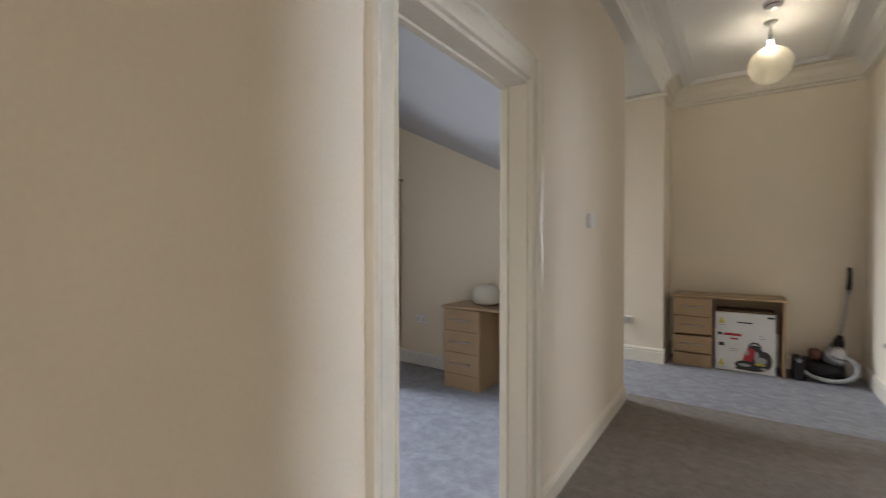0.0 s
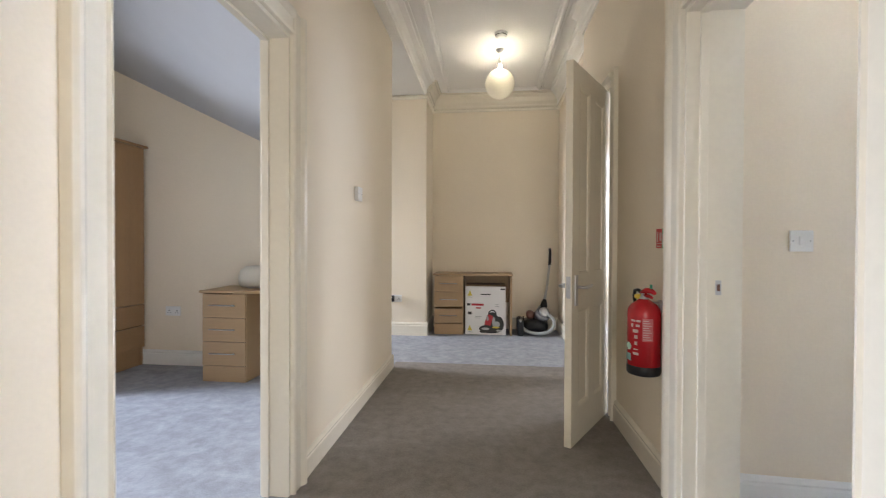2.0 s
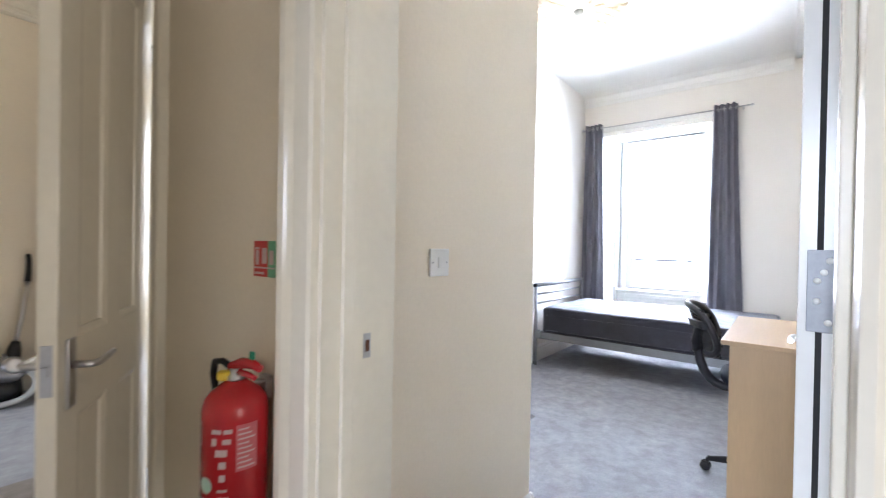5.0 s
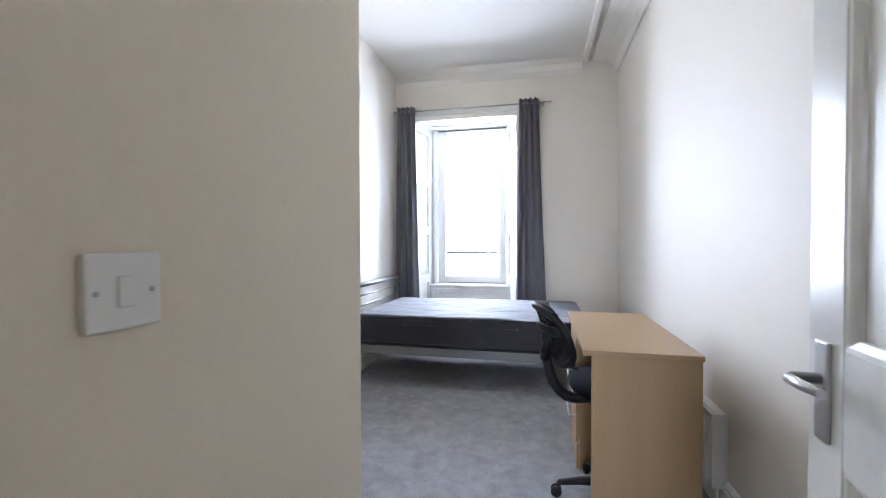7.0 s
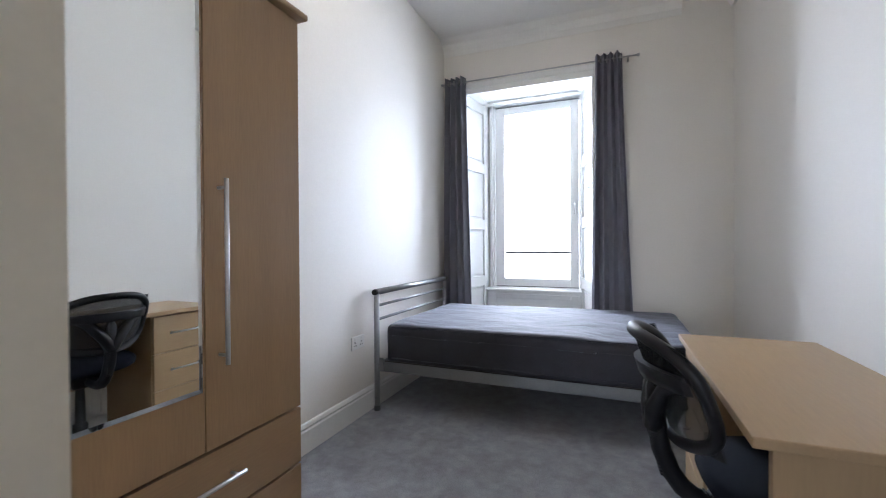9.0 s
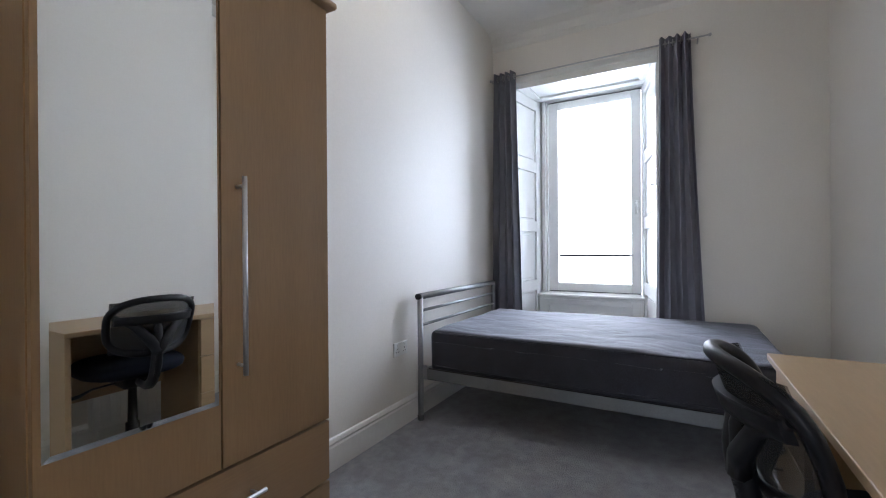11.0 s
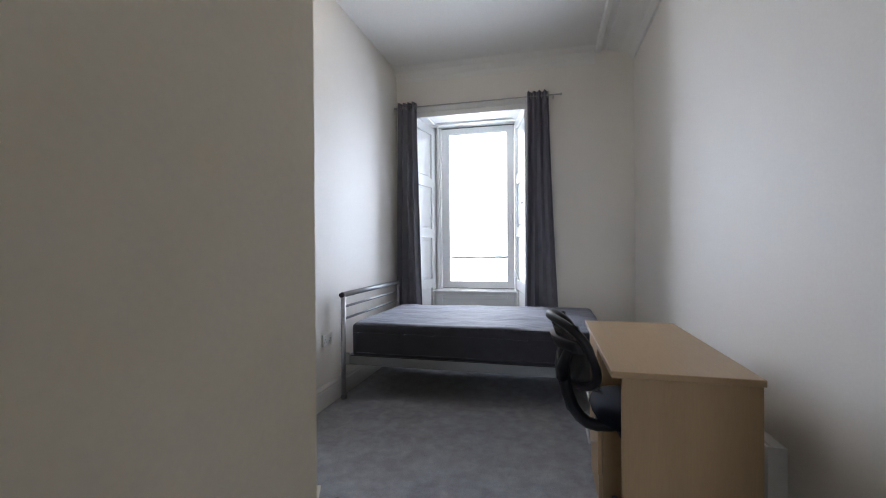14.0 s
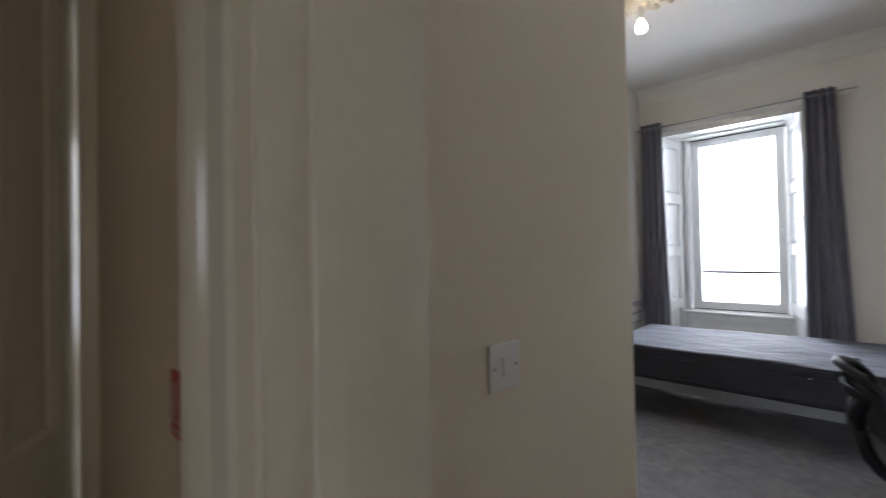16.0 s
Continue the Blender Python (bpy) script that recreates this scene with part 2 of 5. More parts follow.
structure("wall_left_room_window", boxes((-3.7, 0.721, 0, -3.5, 1.7, TOP), (-3.7, 1.7, 0, -3.5, 3.4, 0.35), (-3.7, 1.7, 2.4, -3.5, 3.4, TOP), (-3.7, 3.4, 0, -3.5, 4.359, TOP)), M_WALL, "cream painted plaster bedroom wall with window", "wall")
structure("wall_hall_end_window", boxes((-3.7, 4.499, 0, -3.5, 4.60, TOP), (-3.7, 4.60, 0, -3.5, 5.80, 0.5), (-3.7, 4.60, 2.6, -3.5, 5.80, TOP), (-3.7, 5.80, 0, -3.5, 5.879, TOP)), M_WALL, "cream painted plaster wall with window at the hall's side end", "wall")
bm = boxes((1.426, SW, 0, SWE, SW + 0.12, TOP), (SWE - 0.12, SW + 0.12, 0, SWE, BY1, TOP))
for v in bm.verts:
    if v.co.y < SW + 0.01 and v.co.x > 2:
        v.co.y = SW2
structure("wall_passage", bm, M_WALL, "pale cream plaster wall of the bedroom passage", "wall")
structure("wall_bedroom_left", boxes((SWE - 0.12, BY1, 0, 6.02, BY1 + 0.12, TOP)), M_WALL_BED, "pale cream plaster bedroom wall", "wall")
structure("wall_bedroom_right", boxes((1.426, BY0 - 0.12, 0, 6.02, BY0, TOP)), M_WALL_BED, "pale cream plaster bedroom wall", "wall")
structure("wall_side_room", boxes((1.506, 6.58, 0, 4.5, 6.7, TOP), (4.38, 3.951, 0, 4.5, 5.05, TOP), (4.38, 5.05, 0, 4.5, 6.35, 0.6), (4.38, 5.05, 2.5, 4.5, 6.35, TOP), (4.38, 6.35, 0, 4.5, 6.579, TOP)), M_WALL, "cream painted plaster walls of the side room", "wall")

WO0, WO1, WOT = 2.43, 3.70, 2.66   # window opening at the room's face
bm = boxes((6.021, BY0 - 0.12, 0, 6.85, 2.40, TOP), (6.021, 3.73, 0, 6.85, BY1 + 0.12, TOP), (6.021, 2.40, 2.70, 6.85, 3.73, TOP), (6.70, 2.40, 0, 6.85, 3.73, 0.62))
structure("wall_bedroom_window", bm, M_WALL_BED, "thick pale cream plaster window wall with deep reveal", "wall")

structure("ceiling_hall", boxes((-3.9, -1.5, CH, RX + 0.2, S2 + 0.15, CH + 0.1), (-3.9, S2 + 0.15, CH, RF + 0.19, 6.7, CH + 0.1), (-3.9, 4.499, 2.95, -0.40, 5.879, CH - 0.001)), M_CEIL, "white painted plaster hall ceiling", "ceiling")
structure("ceiling_bedroom", boxes((1.426, BY0 - 0.1, CH, 6.84, BY1 + 0.1, CH + 0.1)), M_CEIL, "white painted plaster bedroom ceiling", "ceiling")
structure("ceiling_side_room", boxes((1.501, BY1 + 0.11, CH, 4.5, 6.7, CH + 0.1)), M_CEIL, "white painted plaster ceiling of side room", "ceiling")

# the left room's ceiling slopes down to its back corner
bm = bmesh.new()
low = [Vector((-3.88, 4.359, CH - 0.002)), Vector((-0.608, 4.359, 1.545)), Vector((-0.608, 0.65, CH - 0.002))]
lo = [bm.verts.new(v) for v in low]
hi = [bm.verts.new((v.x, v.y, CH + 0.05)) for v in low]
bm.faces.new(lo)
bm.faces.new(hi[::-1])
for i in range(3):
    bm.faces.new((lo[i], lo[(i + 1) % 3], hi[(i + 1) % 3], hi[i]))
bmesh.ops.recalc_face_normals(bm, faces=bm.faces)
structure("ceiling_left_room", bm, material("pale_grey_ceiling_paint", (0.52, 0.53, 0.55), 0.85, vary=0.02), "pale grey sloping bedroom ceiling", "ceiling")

# ---- skirtings ----
SKIRT = [(0, 0), (0.018, 0), (0.018, 0.095), (0.013, 0.103), (0.016, 0.112), (0.008, 0.125), (0, 0.13)]


def skirting(name, a, b, out, mat, rise=1.0):
    bm = extrude_profile(bmesh.new(), [(p, q * rise) for p, q in SKIRT], (*a, 0.001), (*b, 0.001), (*out, 0))
    structure(name, bm, mat, "painted moulded wooden skirting board", "skirting")


skirting("baseboard_hall_left", (LX, L2 + 0.11), (LX, 4.498), (1, 0), M_TRIM, 0.95)
skirting("baseboard_hall_left_near", (LX, -1.38), (LX, L1 - 0.11), (1, 0), M_TRIM, 0.95)
skirting("baseboard_hall_corner", (LX + 0.018, 4.498), (-3.5, 4.498), (0, 1), M_TRIM, 0.95)
skirting("baseboard_recess_side", (-3.5, 5.88), (-0.352, 5.88), (0, -1), M_TRIM, 1.25)
skirting("baseboard_recess_return", (-0.37, 5.88), (-0.37, FAR), (1, 0), M_TRIM, 1.25)
skirting("baseboard_hall_far", (-0.352, FAR), (RF, FAR), (0, -1), M_TRIM, 1.25)
skirting("baseboard_hall_right_far", (RF, S2 + 0.141), (RF, FAR - 0.018), (-1, 0), M_TRIM, 1.2)
skirting("baseboard_hall_right", (RX, D2 + 0.14), (RX, S1 - 0.10), (-1, 0), M_TRIM, 1.1)
skirting("baseboard_hall_right_near", (RX, -1.38), (RX, D1 - 0.14), (-1, 0), M_TRIM, 1.1)
skirting("baseboard_passage", (1.426, SW), (SWE + 0.018, SW2), (0, -1), M_WHITE, 1.12)
skirting("baseboard_passage_end", (SWE, SW2 - 0.017), (SWE, BY1), (1, 0), M_WHITE, 1.12)
skirting("baseboard_bedroom_left", (SWE + 0.018, BY1), (BX, BY1), (0, -1), M_WHITE, 1.25)
skirting("baseboard_bedroom_right", (1.426, BY0), (BX, BY0), (0, 1), M_WHITE, 1.25)
skirting("baseboard_bedroom_window", (BX, BY0 + 0.018), (BX, WO0 - 0.03), (-1, 0), M_WHITE, 1.25)
skirting("baseboard_left_room", (-3.5, 4.36), (-0.608, 4.36), (0, -1), M_WHITE, 1.05)

# ---- cornices and ceiling mouldings ----
COVE = [(0, 0), (0.016, 0), (0.02, 0.02), (0.03, 0.03), (0.035, 0.07), (0.06, 0.12), (0.10, 0.145), (0.105, 0.16), (0.13, 0.165), (0.13, 0.18), (0, 0.18)]
RAIL = [(0, 0), (0.02, 0.004), (0.034, 0.018), (0.034, 0.03), (0.024, 0.034), (0.018, 0.05), (0, 0.052)]
BEAD = [(-0.045, 0.0), (-0.04, -0.012), (-0.02, -0.016), (-0.008, -0.028), (0.012, -0.028), (0.022, -0.012), (0.045, -0.008), (0.05, 0)]


def cornice(name, a, b, out, z=CH - 0.181, rail=True):
    bm = extrude_profile(bmesh.new(), COVE, (*a, z), (*b, z), (*out, 0))
    if rail:
        extrude_profile(bm, RAIL, (*a, 2.895), (*b, 2.895), (*out, 0))
    structure(name, bm, M_CEIL if not rail else M_TRIM, "cream painted plaster cornice with picture rail" if rail else "white painted plaster cornice", "cornice")


cornice("trim_cornice_far", (-0.37, FAR), (RF, FAR), (0, -1))
cornice("trim_cornice_return", (-0.37, 5.88), (-0.37, FAR), (1, 0))
cornice("trim_cornice_right", (RX, -1.38), (RX, S2 + 0.14), (-1, 0), rail=False)
cornice("trim_cornice_right_far", (RF, S2 + 0.14), (RF, FAR), (-1, 0), rail=False)
bm = extrude_profile(bmesh.new(), RAIL, (RF, 4.62, 2.897), (RF, FAR, 2.897), (-1, 0, 0))
structure("trim_picture_rail_right", bm, M_TRIM, "cream painted picture rail", "picture rail")
bm = extrude_profile(bmesh.new(), COVE, (-0.40, -1.38, CH - 0.181), (-0.40, 5.88, CH - 0.181), (1, 0, 0))
box(bm, LX + 0.001, -1.38, CH - 0.181, -0.401, 4.498, CH - 0.001)
structure("trim_cornice_left", bm, M_CEIL, "white painted plaster cornice", "cornice")
bm = extrude_profile(bmesh.new(), RAIL, (-3.5, 5.88, 2.897), (-0.34, 5.88, 2.897), (0, -1, 0))
structure("trim_picture_rail", bm, M_TRIM, "cream painted picture rail", "picture rail")
bm = bmesh.new()
for a, b, out in (((-0.15, 6.25), (1.02, 6.25), (0, 1)), ((-0.15, 1.2), (-0.15, 6.25), (-1, 0)), ((1.02, 1.2), (1.02, 6.25), (1, 0)), ((-0.15, 1.2), (1.02, 1.2), (0, -1))):
    extrude_profile(bm, BEAD, (*a, CH), (*b, CH), (*out, 0))
structure("trim_ceiling_panel", bm, M_CEIL, "white plaster panel moulding on the hall ceiling", "moulding")
bm = extrude_profile(bmesh.new(), [(0, 0), (0.02, 0), (0.05, 0.06), (0.13, 0.10), (0.25, 0.12), (0.26, 0.135), (0.30, 0.135), (0.31, 0.11), (0.35, 0.115), (0.36, 0.15), (0, 0.15)], (1.43, BY0, CH - 0.151), (BX, BY0, CH - 0.151), (0, 1, 0))
structure("trim_cornice_bedroom", bm, M_CEIL, "white plaster coved cornice with raised bead", "cornice")
bm = extrude_profile(bmesh.new(), [(0, 0), (0.004, 0), (0.015, 0.05), (0.05, 0.10), (0.12, 0.135), (0.18, 0.14), (0, 0.14)], (BX, BY0 + 0.36, CH - 0.141), (BX, BY1, CH - 0.141), (-1, 0, 0))
structure("trim_cove_window_wall", bm, M_CEIL, "white plaster cove along the window wall", "cornice")

# ---- doorways: linings, stops, architraves ----
ARCH = [(0, 0), (0.020, 0.002), (0.024, 0.012), (0.016, 0.018), (0.018, 0.07), (0.026, 0.078), (0.032, 0.086), (0.036, 0.10), (0.028, 0.11), (0, 0.112)]


def architrave(bm, x, out, y0, y1, top, width=0.11):
    """Moulded frame round a doorway in a wall along y; the profile runs outwards from the opening."""
    k = width / 0.112
    prof = [(p, q * k) for p, q in ARCH]
    extrude_profile(bm, prof, (x, y0, 0), (x, y0, top + width), (out, 0, 0), (0, -1, 0))
    extrude_profile(bm, prof, (x, y1, 0), (x, y1, top + width), (out, 0, 0), (0, 1, 0))
    extrude_profile(bm, prof, (x, y0 + 0.001, top), (x, y1 - 0.001, top), (out, 0, 0), (0, 0, 1))


def doorway(name, x0, x1, y0, y1, top, mat, hall, label, width=0.11, stop=0.5, near=0.006):
    """Lining of the opening, door stops and the architrave on the hall side."""
    ob = thing(name, label, "door frame", kind="structure")
    bm = boxes((x0 - 0.002, y0, 0, x1 + 0.002, y0 + 0.018, top), (x0 - 0.002, y1 - 0.018, 0, x1 + 0.002, y1, top), (x0 - 0.002, y0 + 0.018, top - 0.018, x1 + 0.002, y1 - 0.018, top))
    part("lining", bm, mat, ob)
    xs = x0 + (x1 - x0) * stop
    part("door_stop", boxes((xs - 0.016, y0 + 0.018, 0, xs + 0.016, y0 + 0.03, top - 0.03), (xs - 0.016, y1 - 0.03, 0, xs + 0.016, y1 - 0.018, top - 0.03), (xs - 0.016, y0 + 0.018, top - 0.03, xs + 0.016, y1 - 0.018, top - 0.018), bevel=0.002), mat, ob)
    bm = bmesh.new()
    architrave(bm, x1 if hall > 0 else x0, hall, y0 + near, y1 - 0.006, top, width)
    part("architrave", bm, mat, ob)
    return ob


def strike_plate(parent, x, y, z, face):
    """Latch keep let into a jamb that faces along y."""
    part("strike_plate", boxes((x - 0.011, y, z - 0.03, x + 0.011, y + 0.0025 * face, z + 0.03), bevel=0.0006), M_STEEL, parent, "steel strike plate")
    part("latch_hole", boxes((x - 0.006, y + 0.002 * face, z - 0.014, x + 0.006, y + 0.0032 * face, z + 0.014)), material("worn_brown_timber", (0.13, 0.055, 0.035), 0.8), parent, "bare brown timber latch hole")


left_frame = doorway("door_frame_1", -0.607, LX, L1, L2 + 0.012, 2.045, M_TRIM, 1, "cream gloss painted door frame of the left room", 0.11, 0.2)
strike_plate(left_frame, -0.575, L2 - 0.006, 0.985, -1)
bed_frame = doorway("door_frame_2", RX, 1.425, D1, D2 + 0.012, 2.10, M_TRIM, -1, "cream gloss painted bedroom door frame with wide mouldings", 0.13, 0.3, near=0.021)
strike_plate(bed_frame, 1.335, D2 - 0.006, 0.95, -1)
doorway("door_frame_3", RX, 1.425, S1 - 0.03, S2 + 0.012, 2.15, M_TRIM, -1, "cream gloss painted side room door frame", 0.10, 0.7)


# ---- panelled doors ----
def lever_handle(parent, x, y, z, face, reach):
    """Steel lever on a backplate; face: the side it stands on, reach: the way the lever points."""
    h = part("door_handle", boxes((x - 0.02, y, z - 0.085, x + 0.02, y + 0.008 * face, z + 0.085), bevel=0.003), M_STEEL, parent, "satin steel lever handle on backplate")
    bm = tube(bmesh.new(), [(x, y + 0.008 * face, z + 0.02), (x, y + 0.048 * face, z + 0.02), (x + 0.012 * reach, y + 0.056 * face, z + 0.02), (x + 0.06 * reach, y + 0.056 * face, z + 0.022), (x + 0.11 * reach, y + 0.054 * face, z + 0.026)], [0.010, 0.009, 0.0095, 0.009, 0.007], 10)
    part("lever", bm, M_STEEL, h)


def panel_door(name, width, height, thick, mat, m, label, handle_z=0.87):
    """Four-panel door; hinged at local x = 0, leaf along +x, faces along y, centred on y = 0."""
    ob = thing(name, label, "door", m)
    t, st, mid = thick / 2, 0.105, width / 2
    lock, low, head = handle_z - 0.02, 0.20, height - 0.11
    part("stile", boxes((0, -t, 0.008, st, t, height), bevel=0.002), mat, ob)
    part("stile", boxes((width - st, -t, 0.008, width, t, height), bevel=0.002), mat, ob)
    part("rail", boxes((st, -t + 0.001, 0.008, width - st, t - 0.001, low)), mat, ob)
    part("rail", boxes((st, -t + 0.001, lock - 0.09, width - st, t - 0.001, lock + 0.10)), mat, ob)
    part("rail", boxes((st, -t + 0.001, head, width - st, t - 0.001, height)), mat, ob)
    part("muntin", boxes((mid - 0.045, -t + 0.001, low, mid + 0.045, t - 0.001, lock - 0.09), (mid - 0.045, -t + 0.001, lock + 0.10, mid + 0.045, t - 0.001, head)), mat, ob)
    for x0, x1 in ((st, mid - 0.045), (mid + 0.045, width - st)):
        for z0, z1 in ((low, lock - 0.09), (lock + 0.10, head)):
            p = part("panel", boxes((x0, -0.007, z0, x1, 0.007, z1)), mat, ob)
            bm = bmesh.new()
            for side in (-1, 1):
                prof = [(0, 0), (t - 0.009, 0), (t - 0.010, 0.008), (0.006, 0.02), (0, 0.022)]
                y = 0.007 * side
                extrude_profile(bm, prof, (x0, y, z0), (x1, y, z0), (0, side, 0), (0, 0, 1))
                extrude_profile(bm, prof, (x0, y, z1), (x1, y, z1), (0, side, 0), (0, 0, -1))
                extrude_profile(bm, prof, (x0, y, z0), (x0, y, z1), (0, side, 0), (1, 0, 0))
                extrude_profile(bm, prof, (x1, y, z0), (x1, y, z1), (0, side, 0), (-1, 0, 0))
            part("panel_moulding", bm, mat, p)
    for face in (-1, 1):
        lever_handle(ob, width - 0.055, t * face, handle_z, face, -1)
    part("latch", boxes((width - 0.001, -0.012, handle_z - 0.04, width + 0.002, 0.012, handle_z + 0.08), (width + 0.002, -0.006, handle_z + 0.008, width + 0.012, 0.006, handle_z + 0.032), bevel=0.001), M_STEEL, ob, "steel latch plate and bolt")
    return ob


def hinge(parent, x, y, z):
    bm = tube(bmesh.new(), [(x, y, z - 0.05), (x, y, z + 0.05)], 0.007, 8)
    box(bm, x - 0.034, y - 0.002, z - 0.05, x + 0.03, y + 0.001, z + 0.05)
    return part("hinge", bm, M_STEEL, parent, "steel butt hinge")


hx, hy, fx, fy = 1.172, 3.672, 0.832, 3.122
turn = math.degrees(math.atan2(fy - hy, fx - hx))
side_door = panel_door("door_1", math.hypot(fx - hx, fy - hy), 2.13, 0.04, M_TRIM, pose(hx, hy, 0, 0, 0, turn), "open cream painted four-panel door with steel lever handles")
for z in (0.28, 1.10, 1.84):
    hinge(side_door, -0.006, -0.016, z)

bed_door = panel_door("door_2", 0.765, 2.06, 0.046, M_WHITE, pose(1.432, 1.765, 0, 0, 0, -5.2), "open white gloss four-panel bedroom door", 0.945)
M_ZINC = material("dull_zinc_plate", (0.30, 0.31, 0.33), 0.5, 0.5, vary=0.08)
M_STRIP = material("black_rubber_strip", (0.012, 0.012, 0.012), 0.7, bump=0)
part("intumescent_strip", boxes((-0.0022, -0.004, 0.01, 0.002, 0.003, 2.05)), M_STRIP, bed_door, "black fire strip let into the door edge")
for z in (0.25, 1.143, 1.85):
    h = part("hinge", boxes((-0.0045, -0.0228, z - 0.057, -0.001, 0.013, z + 0.057), bevel=0.0008), M_ZINC, bed_door, "steel butt hinge leaf")
    bm = bmesh.new()
    for y, dz in ((-0.011, 0.042), (0.002, 0.014), (0.002, -0.014), (-0.010, -0.043), (-0.005, 0.026)):
        lathe(bm, [(0.0044, 0), (0.0044, 0.0008), (0.0016, 0.0012)], 10)
        vs = [v for v in bm.verts if not v.tag]
        for v in vs:
            v.co = Vector((-0.0046 - v.co.z, y + v.co.x, z + dz + v.co.y))
            v.tag = True
    part("screw", bm, M_PLASTIC, h, "pale steel countersunk screws")
    bm = bmesh.new()
    for k in range(3):
        tube(bm, [(-0.008, -0.029, z - 0.055 + k * 0.038), (-0.008, -0.029, z - 0.023 + k * 0.038)], 0.006, 10)
    part("knuckle", bm, M_ZINC, h)


# ---- fitted hall things ----
def wall_plate(name, label, category, m, w, h, depth=0.009, rocker=None, sockets=False):
    """Moulded white plate on a wall; local x along the wall, y out of it, z up."""
    ob = thing(name, label, category, m)
    part("plate", boxes((-w / 2, 0.001, -h / 2, w / 2, depth, h / 2), bevel=0.003), M_PLASTIC, ob)
    for sx in (-1, 1):
        bm = lathe(bmesh.new(), [(0.0035, 0), (0.003, 0.0012), (0.001, 0.0015)], 10)
        bmesh.ops.transform(bm, matrix=Matrix.Translation((sx * (w / 2 - 0.012), depth, 0)) @ Matrix.Rotation(radians(-90), 4, "X"), verts=bm.verts)
        part("screw_cap", bm, M_STEEL if not sockets else M_PLASTIC, ob)
    if rocker:
        part("rocker", boxes((-0.010, depth - 0.002, -0.018, 0.010, depth + 0.004, 0.018), bevel=0.002), M_PLASTIC, ob)
    if sockets:
        for cx in ((-w / 4, w / 4) if w > 0.12 else (0,)):
            part("socket_holes", boxes((cx - 0.004, depth - 0.001, -0.002, cx + 0.004, depth + 0.0006, 0.008), (cx - 0.015, depth - 0.001, -0.020, cx - 0.008, depth + 0.0006, -0.014), (cx + 0.008, depth - 0.001, -0.020, cx + 0.015, depth + 0.0006, -0.014)), M_BLACK, ob)
            part("rocker", boxes((cx - 0.006, depth - 0.002, 0.016, cx + 0.006, depth + 0.003, 0.034), bevel=0.001), M_PLASTIC, ob)
    return ob


wall_plate("light_switch", "white plastic light switch on the passage wall", "switch", pose(1.694, SW - 0.0155, 1.143, 0, 0, 176.7), 0.088, 0.088, 0.010, rocker=True)
hall_switch = wall_plate("light_switch", "white plastic switch box on the cream hall wall", "switch", pose(LX, 3.476, 1.455, 0, 0, -90), 0.09, 0.09, 0.028, rocker=True)
wall_plate("wall_socket", "white double wall socket low on the recess wall", "socket", pose(-0.745, 5.88, 0.455, 0, 0, 180), 0.146, 0.086, sockets=True)
wall_plate("wall_socket", "white double wall socket beside the bed", "socket", pose(4.46, BY1, 0.493, 0, 0, 180), 0.146, 0.086, sockets=True)
wall_plate("wall_socket", "white double wall socket between wardrobe and desk", "socket", pose(-2.50, 4.36, 0.50, 0, 0, 180), 0.146, 0.086, sockets=True)
adapter = thing("plug_adapter", "black plug-in adapter in the recess socket", "adapter", pose(-0.79, 5.868, 0.455))
part("body", boxes((-0.028, -0.045, -0.038, 0.028, 0, 0.038), bevel=0.006), M_BLACK, adapter)
part("light", boxes((-0.008, -0.047, 0.012, 0.008, -0.044, 0.018)), M_PLASTIC, adapter)

clip = thing("cable_clip", "small white plastic cable clip on the wall", "clip", pose(RX - 0.002, 1.625, 1.47))
part("clip", lathe(bmesh.new(), [(0.004, 0), (0.007, 0.003), (0.007, 0.012), (0.003, 0.016)], 12), M_PLASTIC, clip)
part("pin", boxes((-0.012, -0.003, 0.004, 0.003, 0.003, 0.010), bevel=0.001), M_STEEL, clip)

# fire extinguisher, hung on the right-hand wall
ext = thing("fire_extinguisher", "red fire extinguisher with black base hung on cream wall", "extinguisher", pose(1.1185, 2.805, 0.524) @ Matrix.Scale(0.955, 4))
R = 0.076
part("cylinder", lathe(bmesh.new(), [(R, 0.045), (R, 0.292), (R * 0.975, 0.308), (R * 0.90, 0.325), (R * 0.72, 0.343), (R * 0.48, 0.355), (0.028, 0.361), (0.022, 0.366)], 32), M_RED, ext)
part("base", lathe(bmesh.new(), [(R * 0.80, 0.0), (R * 0.96, 0.004), (R * 1.01, 0.012), (R * 1.01, 0.048), (R * 0.99, 0.05)], 32), M_BLACK, ext, "black plastic base ring")
part("neck", lathe(bmesh.new(), [(0.020, 0.362), (0.020, 0.376), (0.014, 0.38), (0.014, 0.394)], 16), M_STEEL, ext, "brass-toned steel valve neck")
lev = part("lever", tube(bmesh.new(), [(-0.005, 0.016, 0.396), (0.006, -0.018, 0.408), (0.014, -0.055, 0.410), (0.020, -0.080, 0.402)], [0.011, 0.014, 0.012, 0.009], 10), M_RED, ext, "red squeeze lever")
part("lower_handle", tube(bmesh.new(), [(0.0, 0.0, 0.385), (0.008, -0.04, 0.384), (0.014, -0.066, 0.378)], [0.009, 0.008, 0.006], 8), M_RED, ext)
part("safety_tag", boxes((0.010, -0.058, 0.410, 0.018, -0.042, 0.440), bevel=0.002), material("green_plastic", (0.01, 0.22, 0.12), 0.4), ext, "green plastic safety tag")
